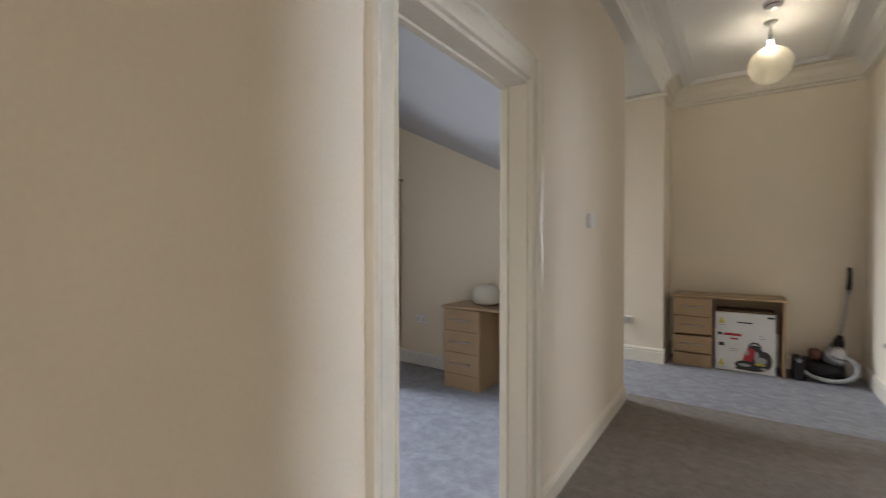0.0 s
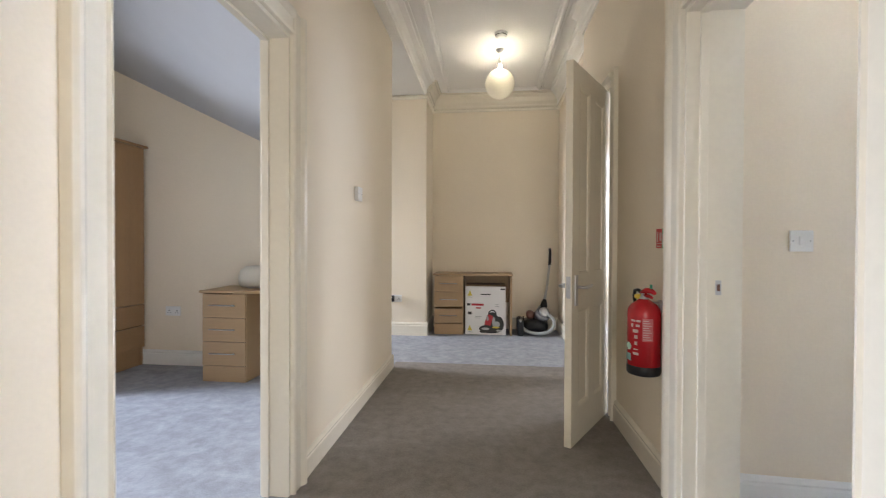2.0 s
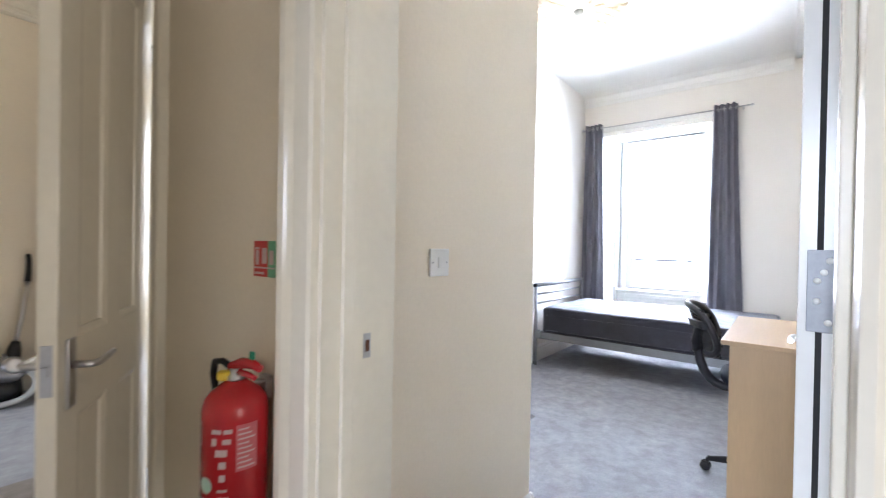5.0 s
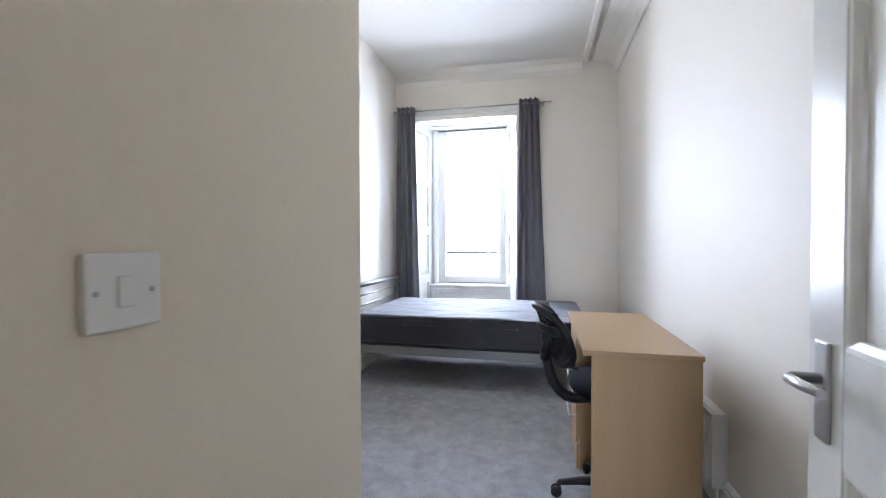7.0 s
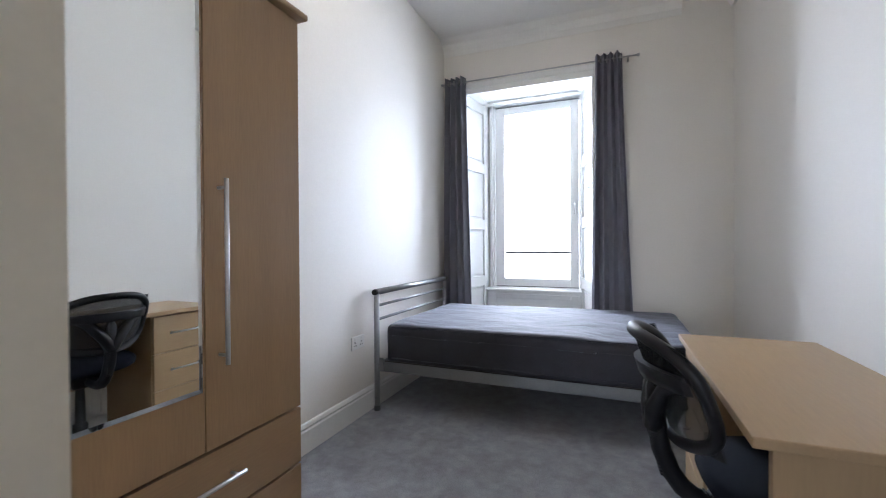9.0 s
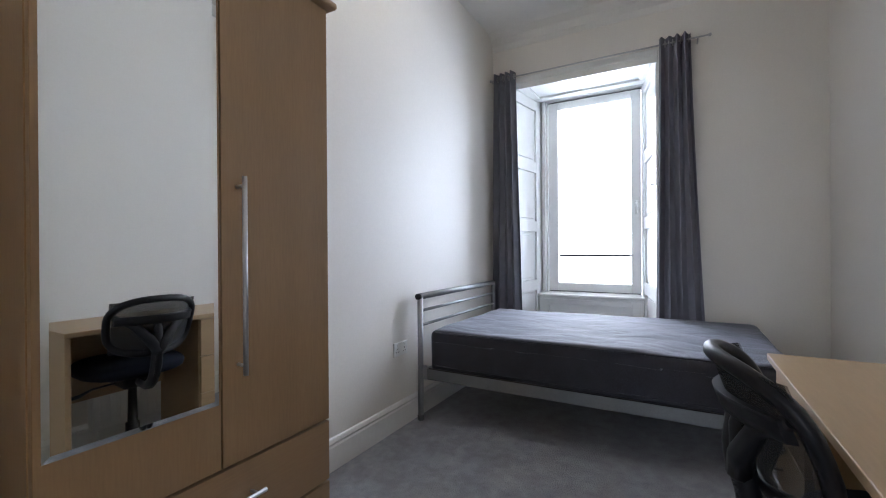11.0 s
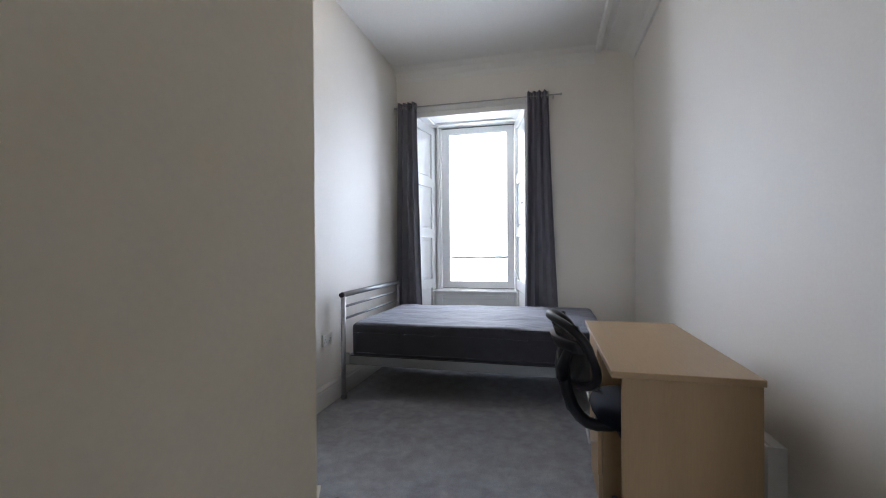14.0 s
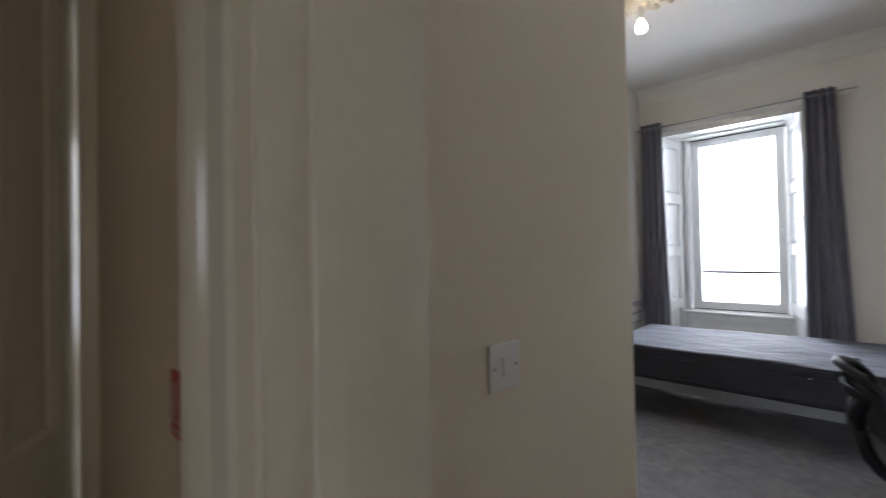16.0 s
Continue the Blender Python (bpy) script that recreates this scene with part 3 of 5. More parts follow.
part("pressure_gauge", lathe(bmesh.new(), [(0.014, 0.366), (0.016, 0.37), (0.016, 0.384), (0.012, 0.387)], 16, (-0.022, 0.018, 0)), material("yellow_plastic", (0.7, 0.5, 0.05), 0.4), ext, "yellow and steel pressure gauge")
part("hose", tube(bmesh.new(), [(0.0, 0.012, 0.388), (-0.012, 0.045, 0.405), (-0.018, 0.075, 0.400), (-0.018, 0.086, 0.37), (-0.012, 0.085, 0.32), (-0.004, 0.082, 0.25), (0.0, 0.079, 0.16)], 0.0085, 10), M_BLACK, ext, "black rubber hose")
part("bracket", boxes((0.068, -0.018, 0.30, 0.0855, 0.018, 0.36), (0.03, -0.012, 0.345, 0.07, 0.012, 0.352), bevel=0.001), M_STEEL, ext, "steel wall bracket")


def on_cylinder(bm, a0, a1, z0, z1, r):
    """A printed patch bent round the cylinder, from angle a0 to a1 in degrees."""
    n = max(2, int(abs(a1 - a0) / 8))
    rows = [[bm.verts.new((r * math.cos(radians(a0 + (a1 - a0) * i / n)), r * math.sin(radians(a0 + (a1 - a0) * i / n)), z)) for i in range(n + 1)] for z in (z0, z1)]
    for i in range(n):
        bm.faces.new((rows[0][i], rows[0][i + 1], rows[1][i + 1], rows[1][i]))
    return bm


M_PRINT = material("white_print", (0.60, 0.44, 0.43), 0.4, bump=0)
M_PRINT_RED = material("pale_red_print", (0.52, 0.12, 0.13), 0.4, bump=0)
for a0, a1, z0, z1 in ([(205, 222, 0.262, 0.272), (226, 240, 0.262, 0.272), (205, 214, 0.235, 0.252), (224, 238, 0.238, 0.250), (212, 232, 0.210, 0.226), (218, 230, 0.182, 0.198), (219, 229, 0.152, 0.168), (216, 232, 0.128, 0.134), (214, 234, 0.104, 0.116), (150, 178, 0.276, 0.280), (150, 152, 0.225, 0.278), (176, 178, 0.225, 0.278), (150, 178, 0.225, 0.229), (152, 174, 0.206, 0.212), (152, 170, 0.184, 0.190)]):
    part("symbol", on_cylinder(bmesh.new(), a0, a1, z0, z1, R + 0.0008), M_PRINT, ext, "pale printed symbol")
part("label_panel", on_cylinder(bmesh.new(), 246, 282, 0.172, 0.280, R + 0.0007), M_PRINT_RED, ext, "pale pink printed instruction panel")
bm = bmesh.new()
for k in range(9):
    on_cylinder(bm, 249, 277 - (k % 3) * 5, 0.179 + k * 0.011, 0.183 + k * 0.011, R + 0.0012)
part("label_text", bm, M_PRINT, ext, "rows of unreadable white print")
bm = bmesh.new()
for k in range(8):
    w = 14 * math.sqrt(max(0.05, 1 - ((k - 3.5) / 4) ** 2))
    on_cylinder(bm, 192 - w, 192 + w, 0.122 + k * 0.0045, 0.122 + (k + 1) * 0.0045, R + 0.0009)
part("green_mark", bm, material("mint_print", (0.42, 0.60, 0.50), 0.4, bump=0), ext, "pale green round mark")
part("teal_band", on_cylinder(bmesh.new(), 150, 205, 0.072, 0.106, R + 0.0009), material("teal_print", (0.22, 0.36, 0.36), 0.4, bump=0), ext, "teal printed band near the base")

# fire sign above it
sign = thing("fire_sign", "small red and green fire extinguisher sign on the wall", "sign", pose(RX, 2.84, 1.155))
part("board", boxes((-0.003, -0.018, -0.046, -0.0005, 0.052, 0.046)), material("red_sign_plastic", (0.55, 0.03, 0.03), 0.4, bump=0), sign, "red sign field")
part("green_strip", boxes((-0.003, -0.052, -0.046, -0.0005, -0.0185, 0.046)), material("green_sign_plastic", (0.16, 0.42, 0.24), 0.4, bump=0), sign, "green sign field")
part("pictogram", boxes((-0.0036, 0.026, -0.016, -0.0028, 0.042, 0.022), (-0.0036, 0.024, 0.024, -0.0028, 0.044, 0.030), (-0.0036, -0.012, -0.012, -0.0028, 0.010, 0.028), (-0.0036, -0.046, -0.014, -0.0028, -0.026, 0.022), (-0.0036, -0.05, -0.025, -0.0028, 0.05, -0.021)), M_PRINT, sign, "white pictogram blocks")
part("caption", boxes((-0.0036, 0.0, -0.040, -0.0028, 0.044, -0.034)), M_PRINT, sign, "unreadable white caption bar")


# ---- hall ceiling ----
smoke = thing("smoke_detector", "round white smoke detector on the hall ceiling", "detector", pose(0.50, 4.80, CH - 0.046))
part("body", lathe(bmesh.new(), [(0.02, 0), (0.042, 0.004), (0.052, 0.014), (0.054, 0.028)], 24), M_PLASTIC, smoke)
part("base", lathe(bmesh.new(), [(0.050, 0.029), (0.060, 0.032), (0.060, 0.046)], 24), M_PLASTIC, smoke)
part("vent", lathe(bmesh.new(), [(0.0555, 0.018), (0.0555, 0.024)], 24), M_BLACK, smoke, "dark vent slot")

pend = thing("pendant_lamp", "white paper globe lantern under a lit bulb on the hall ceiling", "lamp", pose(0.50, 5.14, CH))
part("ceiling_rose", lathe(bmesh.new(), [(0.012, -0.034), (0.03, -0.028), (0.042, -0.008), (0.042, 0)], 20), M_PLASTIC, pend)
part("flex", tube(bmesh.new(), [(0, 0, -0.03), (0.001, 0, -0.10)], 0.003, 8), M_PLASTIC, pend)
part("lampholder", lathe(bmesh.new(), [(0.016, -0.155), (0.018, -0.14), (0.016, -0.11), (0.008, -0.098)], 16), M_PLASTIC, pend)
bm = bmesh.new()
for k in range(3):
    a = 2 * math.pi * k / 3
    x, y = 0.012 * math.cos(a), 0.012 * math.sin(a)
    tube(bm, [(x, y, -0.155), (x, y, -0.22), (x * 0.6, y * 0.6, -0.23), (x * -0.2, y * 0.9, -0.22), (x * -0.2, y * 0.9, -0.155)], 0.0065, 8)
part("bulb", bm, glow("warm_white_tube", (1.0, 0.88, 0.70), 95), pend, "lit compact fluorescent bulb")
prof = [(0.15 * math.sin(radians(a)) * (1 + 0.012 * (i % 2)), -0.352 - 0.15 * math.cos(radians(a))) for i, a in enumerate(range(6, 166, 5))]
M_PAPER = material("white_paper", (0.78, 0.75, 0.66), 0.9, vary=0.02, fine=60, bump=0.05)
pb = M_PAPER.node_tree.nodes["Principled BSDF"]
pb.inputs["Transmission Weight"].default_value = 0.25
part("shade", lathe(bmesh.new(), prof, 32), M_PAPER, pend, "ribbed white paper globe")
bm = tube(bmesh.new(), [(-0.04, 0, -0.21), (0, 0, -0.15), (0.04, 0, -0.21)], 0.0012, 6)
part("wire_frame", bm, M_STEEL, pend)


# ---- bedroom window ----
win = thing("window_1", "tall white single-pane tilt window in deep panelled reveal", "window", kind="structure")
fy0, fy1, fz0, fz1, fxp = 2.60, 3.50, 0.67, 2.65, 6.73
M_GLASS = bpy.data.materials.new("window_glass")
M_GLASS.use_nodes = True
gb = M_GLASS.node_tree.nodes["Principled BSDF"]
gb.inputs["Transmission Weight"].default_value, gb.inputs["Roughness"].default_value, gb.inputs["IOR"].default_value = 1.0, 0.0, 1.1
part("window_frame", boxes((6.70, 2.55, 0.63, 6.80, fy0, 2.70), (6.70, fy1, 0.63, 6.80, 3.60, 2.70), (6.70, fy0, fz1, 6.80, fy1, 2.70), (6.70, fy0, 0.63, 6.80, fy1, fz0), bevel=0.004), M_WHITE, win)
sash = part("sash", boxes((6.712, fy0 + 0.006, fz0 + 0.006, 6.77, fy0 + 0.095, fz1 - 0.012), (6.712, fy1 - 0.105, fz0 + 0.006, 6.77, fy1 - 0.006, fz1 - 0.012), (6.712, fy0 + 0.095, fz1 - 0.092, 6.77, fy1 - 0.105, fz1 - 0.012), (6.712, fy0 + 0.095, fz0 + 0.006, 6.77, fy1 - 0.105, fz0 + 0.09), bevel=0.004), M_WHITE, win, "white plastic sash")
# Black strips stand in for the shade in the gaps round the sash.
part("gasket", boxes((6.735, fy0 + 0.004, fz1 - 0.013, 6.76, fy1 - 0.004, fz1 - 0.001)), M_BLACK, win, "black strip for the shade in the gap above the sash")
part("gasket", boxes((6.709, fy0 + 0.012, fz0 - 0.001, 6.74, fy1 - 0.012, fz0 + 0.0055)), M_BLACK, win, "black strip for the shade in the gap below the sash")
pane = part("pane", boxes((6.738, fy0 + 0.09, fz0 + 0.085, 6.744, fy1 - 0.10, fz1 - 0.09)), M_GLASS, win, "clear glass pane")
pane.visible_shadow = False
hd = part("window_handle", boxes((6.700, fy0 + 0.035, 1.50, 6.713, fy0 + 0.06, 1.57), bevel=0.003), M_PLASTIC, win, "white window handle")
part("lever", tube(bmesh.new(), [(6.70, fy0 + 0.047, 1.55), (6.68, fy0 + 0.047, 1.55), (6.676, fy0 + 0.047, 1.53), (6.676, fy0 + 0.047, 1.44)], 0.008, 8), M_PLASTIC, hd)
part("inner_moulding", boxes((6.66, 2.565, 0.66, 6.699, 2.592, 2.69), (6.66, 3.515, 0.66, 6.699, 3.545, 2.69), (6.66, 2.592, 2.652, 6.699, 3.515, 2.69), bevel=0.004), M_WHITE, win)
part("window_sill", boxes((6.595, 2.545, 0.636, 6.735, 3.60, 0.662), bevel=0.008), M_WHITE, win, "white wooden window sill with rounded nose")
part("apron", boxes((6.63, 2.545, 0.0, 6.699, 3.60, 0.631), (6.615, 2.545, 0.0, 6.63, 3.60, 0.16), (6.612, 2.60, 0.24, 6.629, 2.68, 0.60), (6.612, 3.47, 0.24, 6.629, 3.55, 0.60), (6.612, 2.681, 0.55, 6.629, 3.469, 0.60), bevel=0.003), M_WHITE, win, "white panelled apron below the sill")
part("soffit", boxes((6.022, 2.40, 2.66, 6.70, 3.73, 2.698), (6.10, 2.50, 2.640, 6.18, 3.63, 2.66), (6.52, 2.54, 2.640, 6.60, 3.60, 2.66), (6.18, 2.50, 2.645, 6.52, 2.60, 2.66), (6.18, 3.53, 2.645, 6.52, 3.63, 2.66), bevel=0.003), M_WHITE, win, "white panelled soffit")
for v in win.children[-1].data.vertices:
    v.co.z -= 0.075 * (6.70 - v.co.x) / 0.68


def shutter(a, b, inward):
    """Panelled shutter case on the splayed reveal from a to b; inward: +1 or -1 along y."""
    d = Vector((b[0] - a[0], b[1] - a[1], 0))
    n, length = d.normalized(), d.length
    m = Matrix.Translation((a[0], a[1], 0)) @ Matrix.Rotation(math.atan2(d.y, d.x), 4, "Z")
    bm = boxes((0, -0.022 * inward, 0.002, length, 0, 2.659))
    for x0, x1 in ((0.0, 0.10), (length - 0.12, length)):
        box(bm, x0, 0, 0.002, x1, 0.022 * inward, 2.659, bevel=0.003)
    for z in (0.05, 0.74, 1.345, 1.955, 2.60):
        box(bm, 0.10, 0, z - 0.055, length - 0.12, 0.022 * inward, z + 0.055, bevel=0.003)
    for z0, z1 in ((0.13, 0.66), (0.82, 1.26), (1.425, 1.875), (2.035, 2.52)):
        box(bm, 0.14, 0, z0, length - 0.16, 0.010 * inward, z1, bevel=0.004)
    bmesh.ops.transform(bm, matrix=m, verts=bm.verts)
    bmesh.ops.recalc_face_normals(bm, faces=bm.faces)
    case = part("shutter", bm, M_WHITE, win, "white panelled folding shutter")
    bm = lathe(bmesh.new(), [(0.006, 0), (0.006, 0.012), (0.012, 0.02), (0.012, 0.028), (0.004, 0.034)], 12)
    bmesh.ops.transform(bm, matrix=m @ Matrix.Translation((0.05, 0.022 * inward, 1.63)) @ Matrix.Rotation(radians(-90 * inward), 4, "X"), verts=bm.verts)
    part("knob", bm, M_WHITE, case)


shutter((6.024, 3.705), (6.70, 3.585), -1)
shutter((6.024, 2.425), (6.70, 2.572), 1)
bm = bmesh.new()
prof = [(0, 0), (0.02, 0.0), (0.024, 0.05), (0.034, 0.06), (0.034, 0.085), (0.0, 0.09)]
extrude_profile(bm, prof, (BX, 2.43, 0), (BX, 2.43, 2.672), (-1, 0, 0), (0, -1, 0))
extrude_profile(bm, prof, (BX, 3.70, 0), (BX, 3.70, 2.672), (-1, 0, 0), (0, 1, 0))
extrude_profile(bm, prof, (BX, 2.431, 2.582), (BX, 3.699, 2.582), (-1, 0, 0), (0, 0, 1))
part("architrave", bm, M_WHITE, win, "white moulded window architrave")

# outside: ground, far houses and an overhead cable in white daylight
structure("ground", boxes((7.2, -400, -7.2, 900, 400, -7)), material("pale_street_ground", (0.3, 0.3, 0.29), 0.9, vary=0.15, scale=0.1), "pale ground outside, far below the window", "ground")
structure("cable", tube(bmesh.new(), [(8.85, -1.5 + 0.5 * k, 1.005 + 0.0004 * (k - 10) ** 2) for k in range(20)], 0.018, 6), M_BLACK, "thin dark overhead cable outside the window", "cable")

# ---- curtains and rod ----
def curtain(name, y0t, y1t, y0b, y1b, ztop, zbot, folds, label):
    """Eyelet curtain in deep folds, spreading towards the hem."""
    ob = thing(name, label, "curtain", pose(BX - 0.085, 0, 0), group="curtains at the bedroom window")
    bm = bmesh.new()
    nz, ny = 24, folds * 10
    grid = {}
    for side in (0, 1):
        for i in range(nz + 1):
            f = i / nz
            z = ztop + (zbot - ztop) * f
            a, b = y0t + (y0b - y0t) * f ** 1.3, y1t + (y1b - y1t) * f ** 1.3
            for j in range(ny + 1):
                u = j / ny
                ph = 2 * math.pi * folds * u
                amp = 0.034 + 0.012 * math.sin(7 * u + 3 * f)
                x = amp * math.sin(ph + 0.5 * math.sin(2.3 * f + 5 * u) * f) + 0.010 * f * math.sin(11 * u + 4 * f)
                y = a + (b - a) * (u + 0.012 * math.sin(2 * ph) + 0.01 * f * math.sin(9 * u))
                grid[side, i, j] = bm.verts.new((x + 0.003 * side, y, z - 0.004 * math.cos(ph) * (i == 0)))
    for i in range(nz):
        for j in range(ny):
            bm.faces.new((grid[0, i, j], grid[0, i, j + 1], grid[0, i + 1, j + 1], grid[0, i + 1, j])).smooth = True
            bm.faces.new((grid[1, i, j], grid[1, i + 1, j], grid[1, i + 1, j + 1], grid[1, i, j + 1])).smooth = True
    for i in range(nz):
        for j in (0, ny):
            bm.faces.new((grid[0, i, j], grid[0, i + 1, j], grid[1, i + 1, j], grid[1, i, j]))
    for j in range(ny):
        for i in (0, nz):
            bm.faces.new((grid[0, i, j], grid[0, i, j + 1], grid[1, i, j + 1], grid[1, i, j]))
    part("cloth", bm, M_CURTAIN, ob)
    for k in range(folds * 2):
        y = y0t + (y1t - y0t) * (k + 0.5) / (folds * 2)
        ring = [(0.022 * math.cos(a), y, 2.680 + 0.022 * math.sin(a)) for a in (2 * math.pi * i / 12 for i in range(13))]
        part("eyelet", tube(bmesh.new(), ring, 0.0035, 6, cap=False), M_STEEL, ob)
    return ob


curtain("curtain", 3.575, 3.785, 3.52, 3.825, 2.728, 0.10, 4, "dark grey eyelet curtain drawn aside in folds, beside the bed head")
curtain("curtain", 2.205, 2.415, 2.10, 2.455, 2.728, 0.10, 4, "dark grey eyelet curtain drawn aside in folds, flaring at the hem")
rod = thing("curtain_rod", "thin steel curtain rod above the window", "rod", pose(BX - 0.085, 0, 2.68))
part("pole", tube(bmesh.new(), [(0, 2.09, 0), (0, 3.815, 0)], 0.0065, 10), M_STEEL, rod)
for y in (2.085, 3.818):
    part("finial", tube(bmesh.new(), [(0, y - 0.012, 0), (0, y - 0.008, 0), (0, y + 0.006, 0), (0, y + 0.010, 0)], [0.008, 0.012, 0.012, 0.006], 12), M_STEEL, rod)
for y in (2.16, 3.805):
    part("bracket", tube(bmesh.new(), [(0, y, 0), (0.02, y, -0.012), (0.082, y, -0.012)], 0.006, 8), M_STEEL, rod)


# ---- wardrobes ----
def bar_handle(parent, a, b, out, r=0.006, stand=0.03):
    """Steel bar on two posts between a and b; out: unit way off the front."""
    a, b, out = Vector(a), Vector(b), Vector(out)
    d = (b - a).normalized()
    bm = tube(bmesh.new(), [a + out * stand, b + out * stand], r, 10)
    for p in (a + d * 0.025, b - d * 0.025):
        tube(bm, [p, p + out * stand], r * 0.75, 8)
    return part("handle", bm, M_STEEL, parent, "brushed steel bar handle")


M_MIRROR = bpy.data.materials.new("mirror_silver")
M_MIRROR.use_nodes = True
mb = M_MIRROR.node_tree.nodes["Principled BSDF"]
mb.inputs["Base Color"].default_value, mb.inputs["Metallic"].default_value, mb.inputs["Roughness"].default_value = (0.86, 0.88, 0.87, 1), 1.0, 0.015


def wardrobe(m, w, h, depth, label, split, mirror_z):
    """Two doors over full-width drawers; local x along the front, front at y = 0, body towards +y."""
    ob = thing("wardrobe", label, "wardrobe", m)
    t = 0.018
    part("side_panel", boxes((0, 0.02, 0, t, depth, h - 0.022), bevel=0.001), M_OAK, ob)
    part("side_panel", boxes((w - t, 0.02, 0, w, depth, h - 0.022), bevel=0.001), M_OAK, ob)
    part("back_panel", boxes((t, depth - 0.008, 0.01, w - t, depth - 0.002, h - 0.022)), M_OAK, ob)
    part("top", boxes((-0.022, -0.028, h - 0.022, w + 0.022, depth, h), bevel=0.007), M_OAK_X, ob, "beech top board with rounded overhang")
    part("base", boxes((t, 0.03, 0.0, w - t, depth - 0.01, 0.165), bevel=0.001), M_OAK_X, ob)
    part("shelf", boxes((t, 0.022, 0.548, w - t, depth - 0.01, 0.562)), M_OAK_X, ob)
    for z0, z1 in ((0.168, 0.363), (0.371, 0.561)):
        d = part("drawer", boxes((0.002, 0, z0, w - 0.002, 0.019, z1), bevel=0.0015), M_OAK_X, ob)
        bar_handle(d, (w / 2 - 0.10, 0, (z0 + z1) / 2 + 0.01), (w / 2 + 0.10, 0, (z0 + z1) / 2 + 0.01), (0, -1, 0))
    a = part("door", boxes((0.002, 0, 0.569, split - 0.002, 0.019, h - 0.026), bevel=0.0015), M_OAK, ob, "beech door with long mirror")
    bev = 0.012
    bm = bmesh.new()
    x0, x1, z0, z1 = 0.014, split - 0.008, mirror_z, h - 0.07
    outer = [bm.verts.new(v) for v in ((x0, -0.001, z0), (x1, -0.001, z0), (x1, -0.001, z1), (x0, -0.001, z1))]
    inner = [bm.verts.new(v) for v in ((x0 + bev, -0.0022, z0 + bev), (x1 - bev, -0.0022, z0 + bev), (x1 - bev, -0.0022, z1 - bev), (x0 + bev, -0.0022, z1 - bev))]
    bm.faces.new(inner)
    for i in range(4):
        bm.faces.new((outer[i], outer[(i + 1) % 4], inner[(i + 1) % 4], inner[i]))
    rim = [bm.verts.new((v.co.x, 0.0015, v.co.z)) for v in outer]
    for i in range(4):
        bm.faces.new((rim[i], rim[(i + 1) % 4], outer[(i + 1) % 4], outer[i]))
    bmesh.ops.recalc_face_normals(bm, faces=bm.faces)
    part("mirror", bm, M_MIRROR, a, "frameless bevelled mirror")
    b = part("door", boxes((split + 0.002, 0, 0.569, w - 0.002, 0.019, h - 0.026), bevel=0.0015), M_OAK, ob)
    bar_handle(b, (split + 0.046, 0, 0.80), (split + 0.046, 0, 1.315), (0, -1, 0), 0.0065, 0.032)
    return ob


wardrobe(pose(2.556, 3.285, 0), 0.735, 1.935, 0.525, "beech laminate wardrobe with mirror door against the bedroom wall", 0.361, 0.735)
wardrobe(pose(-2.775, 3.46, 0, 0, 0, 90), 0.88, 2.02, 0.55, "beech laminate wardrobe with mirror door beside a white socket", 0.43, 0.735)


# ---- desks ----
def desk(m, w, depth, h, label, pedestal, drawers_left, group, worn=False):
    """Pedestal desk; local x along the front, front at y = 0, body towards +y."""
    ob = thing("desk", label, "desk", m, group)
    part("desktop", boxes((-0.012, -0.022, h - 0.022, w + 0.012, depth + 0.004, h), bevel=0.003), M_WOOD_X, ob)
    p0, p1 = (0, pedestal) if drawers_left else (w - pedestal, w)
    e0, e1 = (w - 0.022, w) if drawers_left else (0, 0.022)
    part("end_panel", boxes((e0, 0.012, 0.0, e1, depth, h - 0.023), bevel=0.001), M_WOOD, ob)
    k0, k1 = (p1, e0) if drawers_left else (e1, p0)
    part("modesty_panel", boxes((k0, depth - 0.03, 0.36, k1, depth - 0.014, h - 0.023)), M_WOOD_X, ob)
    part("pedestal_side", boxes((p0, 0.02, 0, p0 + 0.016, depth, h - 0.023)), M_WOOD, ob)
    part("pedestal_side", boxes((p1 - 0.016, 0.02, 0, p1, depth, h - 0.023)), M_WOOD, ob)
    part("pedestal_back", boxes((p0 + 0.016, depth - 0.012, 0, p1 - 0.016, depth - 0.003, h - 0.023)), M_WOOD, ob)
    part("plinth", boxes((p0 + 0.003, 0.004, 0, p1 - 0.003, 0.02, h * 0.172), bevel=0.001), M_WOOD_X, ob)
    step = (h - 0.026 - h * 0.178) / 3
    for i in range(3):
        z0 = h * 0.178 + i * step
        bm = boxes((p0 + 0.002, 0, z0, p1 - 0.002, 0.018, z0 + step - 0.004), bevel=0.0015)
        if worn and i < 2:
            # fronts that have dropped and hang a little crooked
            for v in bm.verts:
                k = (v.co.x - p0) / pedestal
                if v.co.z < z0 + step * 0.5:
                    v.co.z += 0.004 + 0.010 * k
                if i == 0 and v.co.z > z0 + step * 0.5:
                    v.co.z -= 0.010 - 0.004 * k
        d = part("drawer", bm, M_WOOD_X, ob)
        c = (p0 + p1) / 2
        bar_handle(d, (c - pedestal * 0.29, 0, z0 + step * 0.52), (c + pedestal * 0.29, 0, z0 + step * 0.52), (0, -1, 0), 0.005, 0.028)
    return ob


desk(pose(-0.285, 6.0, 0), 0.965, 0.42, 0.758, "beech laminate pedestal desk in the hall recess", 0.365, True, "beech pedestal desks", True)
desk(pose(3.98, 2.008, 0, 0, 0, 180), 0.94, 0.405, 0.775, "beech laminate pedestal desk by the bedroom wall", 0.36, True, "beech pedestal desks")
